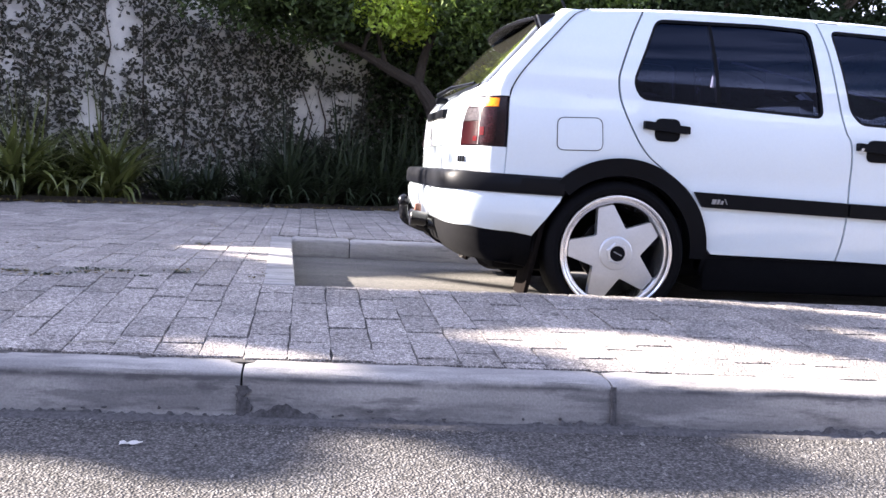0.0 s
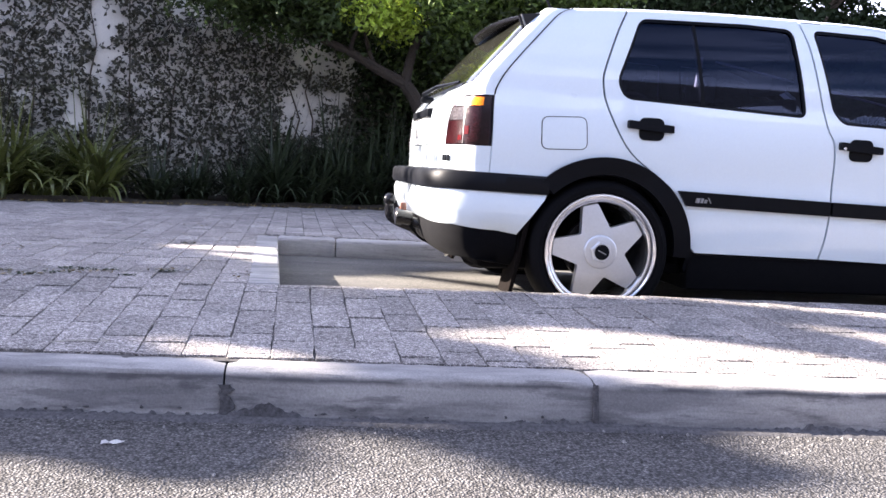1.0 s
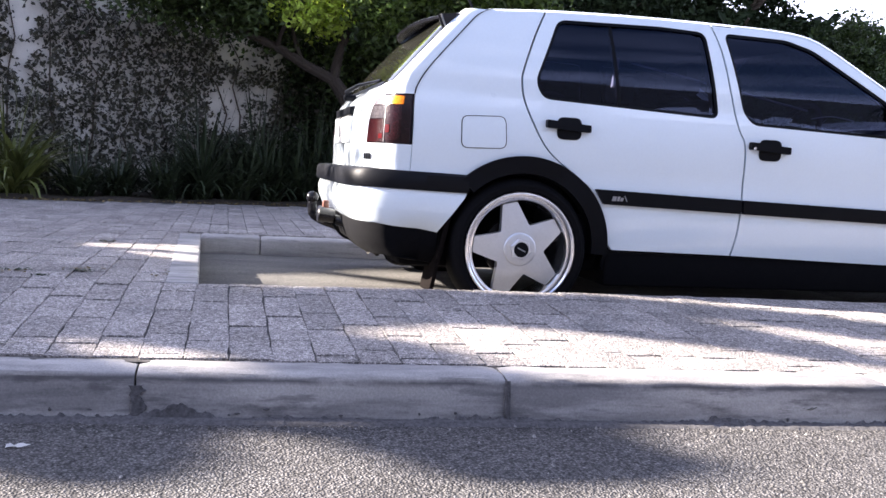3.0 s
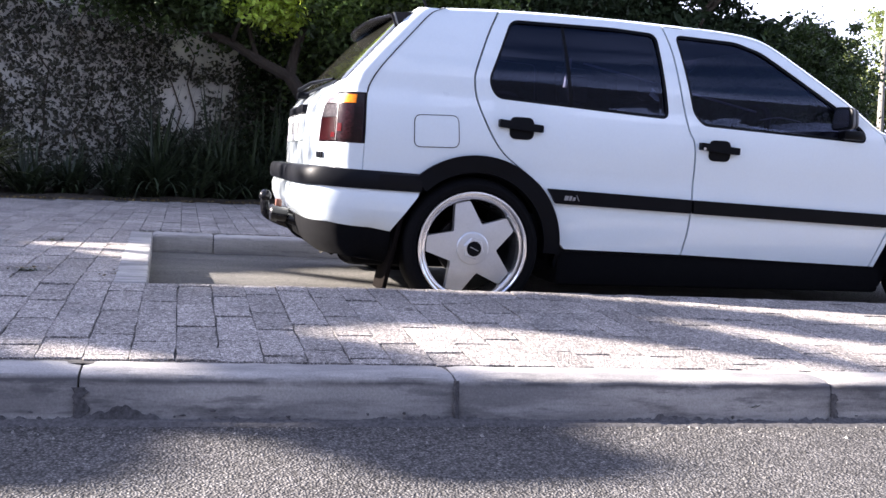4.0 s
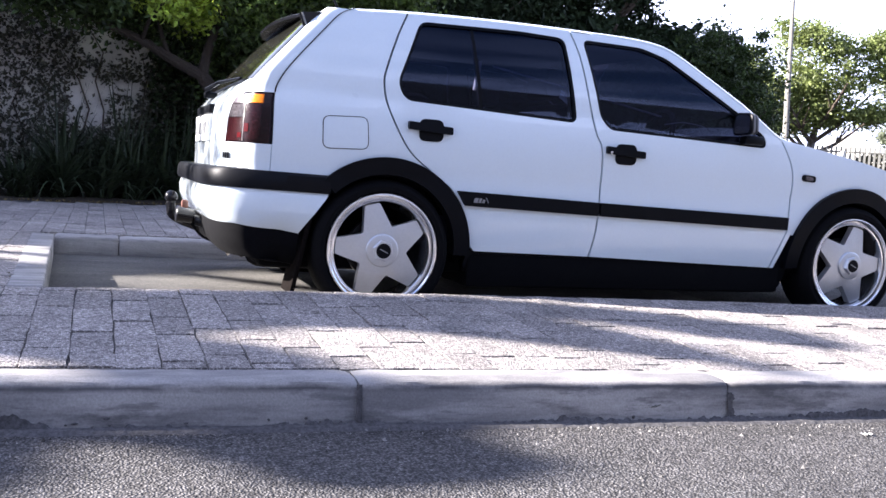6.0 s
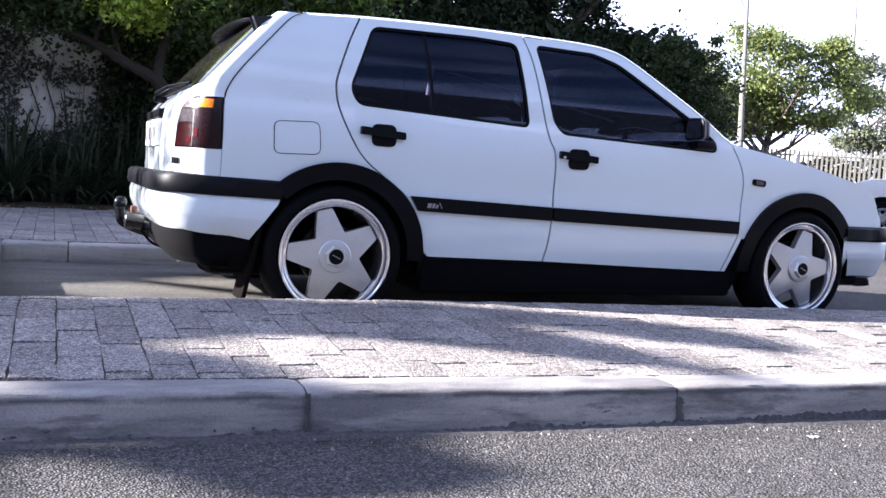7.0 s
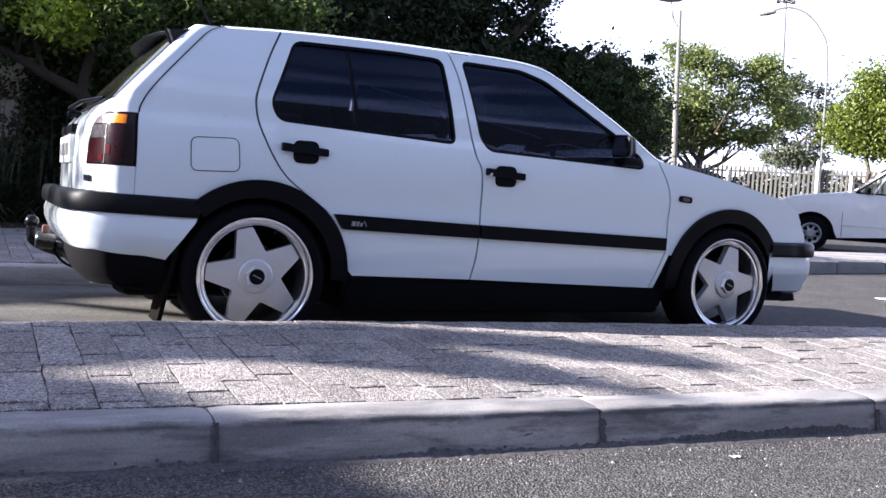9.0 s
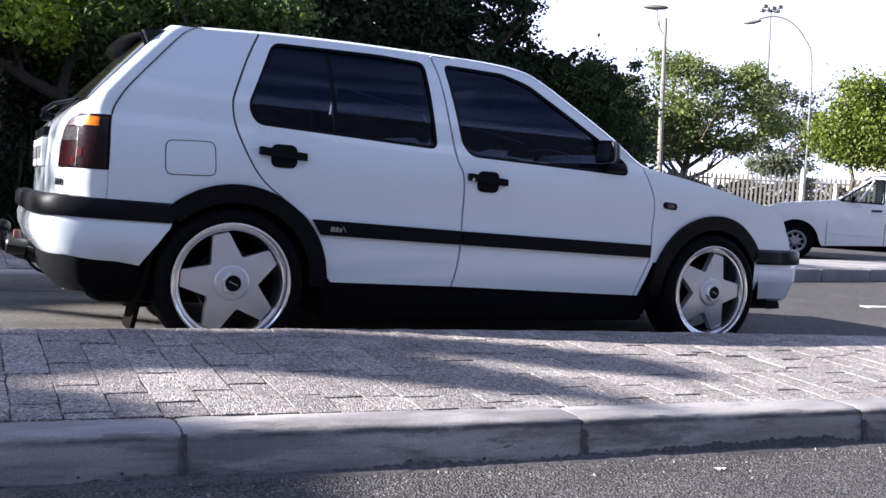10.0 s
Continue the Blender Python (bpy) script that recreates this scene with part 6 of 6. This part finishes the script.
for a, c in ((0.27, 0.27), (1.14, 1.16)):
    bm = bmesh.new()
    tube(bm, [(a, -0.001, 0.27), (a, -0.001, 0.6), (c, -0.001 + 0.026, 0.965)], 0.005, 4)
    other_part("door_gap", bm, DARK, other, "thin dark gap beside the door")
bm = bmesh.new()
tube(bm, [(0.72, 0.035, 0.985), (0.94, 0.11, 1.35)], 0.017, 6)
other_part("quarter_bar", bm, OLDPAINT, other, "white bar of the quarter window")
bm = bmesh.new()
tube(bm, [(0.25, -0.004, 0.46), (1.2, -0.006, 0.45), (2.0, -0.004, 0.45)], 0.006, 6)
other_part("side_crease", bm, OLDPAINT, other)
for cx in (-0.2, 2.4):
    for far in (False, True):
        bm = bmesh.new()
        lathe(bm, [(0.18, 0.02), (0.2, 0.0), (0.27, 0.0), (0.285, 0.03), (0.285, 0.15)], (cx, 0.0, 0.285), 32)
        if far:
            for v in bm.verts:
                v.co.y = 1.56 - v.co.y
        wh = other_part("wheel", bm, RUBBER, other, "black tyre")
        bm = bmesh.new()
        lathe(bm, [(0.0001, 0.0), (0.05, 0.0), (0.07, 0.02), (0.12, 0.03), (0.165, 0.0), (0.18, 0.005), (0.18, 0.04)], (cx, 0.01, 0.285), 32)
        if far:
            for v in bm.verts:
                v.co.y = 1.56 - v.co.y
        other_part("hubcap", bm, SILVERINK, wh, "dull silver hubcap")
        if not far:
            for k in range(8):
                bm = bmesh.new()
                a = k * 2 * math.pi / 8
                bmesh.ops.create_cone(bm, cap_ends=True, segments=10, radius1=0.032, radius2=0.032, depth=0.02, matrix=Matrix.Translation((cx + 0.115 * math.sin(a), 0.035, 0.285 + 0.115 * math.cos(a))) @ Matrix.Rotation(radians(90), 4, "X"))
                other_part("hubcap_hole", bm, DARK, wh)


# -- litter on the road and the paving --
def scrap(x, y, z, l, w, turn, name, label, category, m):
    bm = bmesh.new()
    n = 6
    rows = [[(l * (i / n - 0.5), w * (j / 3 - 0.5) * (0.7 + 0.5 * math.sin(i * 1.9 + 1)), 0.003 + 0.006 * noise.noise(Vector((i * 0.7 + x, j * 0.9, y)))) for j in range(4)] for i in range(n + 1)]
    grid_faces(bm, rows)
    bmesh.ops.solidify(bm, geom=bm.faces[:], thickness=0.0015)
    bmesh.ops.transform(bm, matrix=pose(x, y, z + 0.002, 0, 0, turn), verts=bm.verts)
    tagged(part(name, bm, m), label, category)


scrap(-1.64, -1.58, -0.04, 0.05, 0.03, 4, "paper_scrap", "crumpled white paper scrap lying on the road", "litter", PAPER)
scrap(0.995, -1.688, -0.04, 0.035, 0.025, 10, "paper_scrap", "small white paper scrap on the asphalt", "litter", PAPER)
scrap(1.7, -1.75, -0.04, 0.02, 0.02, 60, "paper_scrap", "small white paper scrap on the asphalt", "litter", PAPER)
bm = bmesh.new()
tube(bm, curve_through([(-1.885, -1.131, 0.101), (-1.82, -1.12, 0.104), (-1.76, -1.118, 0.1035), (-1.735, -1.105, 0.106)], 4), 0.0016, 6)
tube(bm, curve_through([(-1.87, -1.115, 0.101), (-1.8, -1.105, 0.104), (-1.75, -1.09, 0.105)], 4), 0.0014, 6)
tagged(part("twig", bm, TWIG), "thin dry forked twig lying on the paving", "twig")
WEEDS = ((-2.33, -0.04, 0.05), (-2.21, -0.13, 0.04), (-2.11, -0.07, 0.05), (-2.10, 0.08, 0.06), (-1.99, 0.06, 0.07), (-1.86, -0.10, 0.03), (-1.74, 0.07, 0.05), (-1.79, 1.31, 0.05), (0.40, -1.46, 0.04))
LITTER = ((-2.334, -0.06, 0.09, 0.02), (-2.2, -0.1, 0.07, 0.02), (-2.06, -0.0, 0.12, 0.03), (-1.99, 0.05, 0.06, 0.02), (-1.74, 0.12, 0.08, 0.03), (-1.80, 1.33, 0.06, 0.03), (-2.6, 0.3, 0.1, 0.05), (-1.45, 0.02, 0.05, 0.05), (-2.5, 0.9, 0.2, 0.1), (-1.9, 2.6, 0.3, 0.2))


def fallen(rng):
    x, y, a, c = LITTER[rng.choice((0, 0, 1, 1, 2, 2, 2, 3, 4, 4, 4, 5, 6, 7, 8, 9))]
    x, y = x + rng.gauss(0, a * 0.4), y + rng.gauss(0, c * 0.4 + 0.03)
    return (x, y, pave_z(y) + 0.004 + 0.008 * rng.random())


bm_v, bm_f = [], []
rng = random.Random(19)
for k in range(900):
    x = rng.uniform(-2.6, 2.2)
    y = kerb_y(x) - 0.03 - (0.1 * abs(rng.gauss(0, 1)) if k % 2 else 0.55 * rng.random())
    s = rng.uniform(0.0018, 0.0045) * (1.5 if k % 17 == 0 else 1)
    i = len(bm_v)
    a = rng.uniform(0, 2)
    bm_v += [(x + s * rng.uniform(0.7, 1.3) * math.cos(a + q * math.pi / 2), y + s * rng.uniform(0.7, 1.3) * math.sin(a + q * math.pi / 2), -0.041 + (0.3 * s if q % 2 else 0.0)) for q in range(4)] + [(x, y, -0.039 + s * rng.uniform(0.7, 1.4))]
    bm_f += [(i + q, i + (q + 1) % 4, i + 4) for q in range(4)]
tagged(part("road_grit", (bm_v, bm_f), GRIT, smooth=0), "loose stone chips scattered on the road by the kerb", "gravel", kind="stuff")
vs, fs = leaves(190, fallen, 0.022, 91, 0.0, 0.5)
vs = [(x, y, pave_z(y) + 0.002 + 0.35 * (max(z, pave_z(y)) - pave_z(y))) for x, y, z in vs]
tagged(part("leaf_litter", (vs, fs), DRY, smooth=0), "scattered dry leaves in the joints of the paving", "leaf litter", kind="stuff")


def by_bed(rng):
    s = rng.uniform(-1.5, 5.0)
    p = bed_at(s, -abs(rng.gauss(0, 0.06)), 0)
    return (p.x, p.y, 0.152 + 0.01 * rng.random())


tagged(part("leaf_litter", leaves(500, by_bed, 0.03, 92, 0.0), DRY, smooth=0), "dry leaves along the edge of the planted bed", "leaf litter", kind="stuff")

# -- weeds in the joints of the paving --
def weed(x, y, z, reach, seed):
    rng = random.Random(seed)
    at = Vector((x, y, z))
    vs, fs = [], []
    for _ in range(30):
        a = rng.uniform(0, 2 * math.pi)
        out = Vector((math.cos(a) * 1.6, math.sin(a) * 0.7, 0)) * reach * rng.uniform(0.3, 1.0)
        p = at + Vector((rng.gauss(0, reach * 0.5), rng.gauss(0, reach * 0.2), 0))
        side = Vector((-math.sin(a), math.cos(a), 0)) * rng.uniform(0.002, 0.005)
        tip = p + out * 0.6 + Vector((0, 0, rng.uniform(0.002, 0.011)))
        mid = p + out * 0.35 + Vector((0, 0, rng.uniform(0.003, 0.01)))
        i = len(vs)
        vs += [tuple(p - side * 0.5), tuple(p + side * 0.5), tuple(mid + side), tuple(tip), tuple(mid - side)]
        fs += [(i, i + 1, i + 2, i + 4), (i + 4, i + 2, i + 3)]
    th = thing("weed", at, "small dark green weed growing in a joint of the paving", "weed", "weeds in the paving")
    part("foliage", (vs, fs), GRASSBLADE, th, smooth=0)


for k, (x, y, r) in enumerate(WEEDS):
    weed(x, y, 0.151 if y > -0.5 else 0.002, r, 300 + k)

# -- pavers: running bond, long side across the pavement --
rng = random.Random(77)
PW, PL, PG, PE = 0.117, 0.31, 0.0018, 0.01


def paver_mesh(k):
    """A block with a slightly ragged rim."""
    w, l = (PW - PG) / 2, (PL - PE) / 2
    r = random.Random(k)
    rim = [(-w, -l), (0, -l), (w, -l), (w, -l / 2), (w, 0), (w, l / 2), (w, l), (0, l), (-w, l), (-w, l / 2), (-w, 0), (-w, -l / 2)]
    low = [(x + r.uniform(-0.0035, 0.0018) * (1 if x > 0 else -1), y + r.uniform(-0.006, 0.004) * (1 if y > 0 else -1)) for x, y in rim]
    vs = [(x, y, -0.05) for x, y in low] + [(x, y, -0.0018 + r.uniform(-0.001, 0.0005)) for x, y in low] + [(x * 0.984, y * 0.99, 0.0) for x, y in low]
    n = len(rim)
    fs = [(i + a * n, (i + 1) % n + a * n, (i + 1) % n + (a + 1) * n, i + (a + 1) * n) for a in (0, 1) for i in range(n)] + [tuple(range(2 * n, 3 * n))]
    me = bpy.data.meshes.new("paver")
    me.from_pydata(vs, [], fs)
    me.materials.append(PAVER)
    return me


kinds = [paver_mesh(k) for k in range(12)]
spots = []
for i in range(-28, 75):
    x = -1.303 + PW / 2 + (i - 12) * PW
    lo, start = kerb_y(x) + 0.126, kerb_y(x) + 0.126 - (PL * 0.5 if i % 2 else PL * 0.22) - rng.uniform(0, 0.03)
    bays = [(lo, 9.0)] if x < -1.44 else [(lo, -0.175), (2.0, 9.0)] if x < -1.39 else [(lo, bay_y(x) - 0.004), (far_kerb_y(x) + 0.112, 9.0 if x < 2.2 else far_kerb_y(x))]
    y0 = start
    while y0 < 9.0:
        step = rng.choice((PL, PL, 0.226, 0.26))
        y1 = y0 + step
        for a, c in bays:
            p, q = max(y0, a), min(y1, c)
            if q - p < 0.03 or (Vector((x, q, 0)) - Vector((-4.0, 4.55, 0))).dot(BACK) > -0.02:
                continue
            spots.append((x, (p + q) / 2, (q - p) / PL))
        y0 = y1
near = sorted(spots, key=lambda p: abs(p[1] + 1.0) + 0.45 * abs(p[0] + 0.6))
box_verts, box_faces = [], []
for n, (x, y, short) in enumerate(near):
    z = pave_z(y) + rng.uniform(-0.0015, 0.0015)
    x, y = x + rng.uniform(-0.0015, 0.0015), y + rng.uniform(-0.003, 0.003)
    m = pose(x, y, z, (3.29 if y < -0.17 else 0.0) + rng.uniform(-0.45, 0.45), rng.uniform(-0.6, 0.6), rng.uniform(-0.4, 0.4)) @ Matrix.Diagonal((1, short, 1, 1))
    if n < 300:
        o = new("paver", kinds[n % 12])
        o.parent, o.matrix_parent_inverse, o.matrix_basis = pavement, pavement.matrix_basis.inverted(), m
    else:
        me = kinds[n % 12]
        i = len(box_verts)
        box_verts += [tuple(m @ v.co) for v in me.vertices]
        box_faces += [tuple(i + k for k in f.vertices) for f in me.polygons]
rest = part("pavers", (box_verts, box_faces), PAVER, pavement, smooth=0)
rest["kind"] = "stuff"
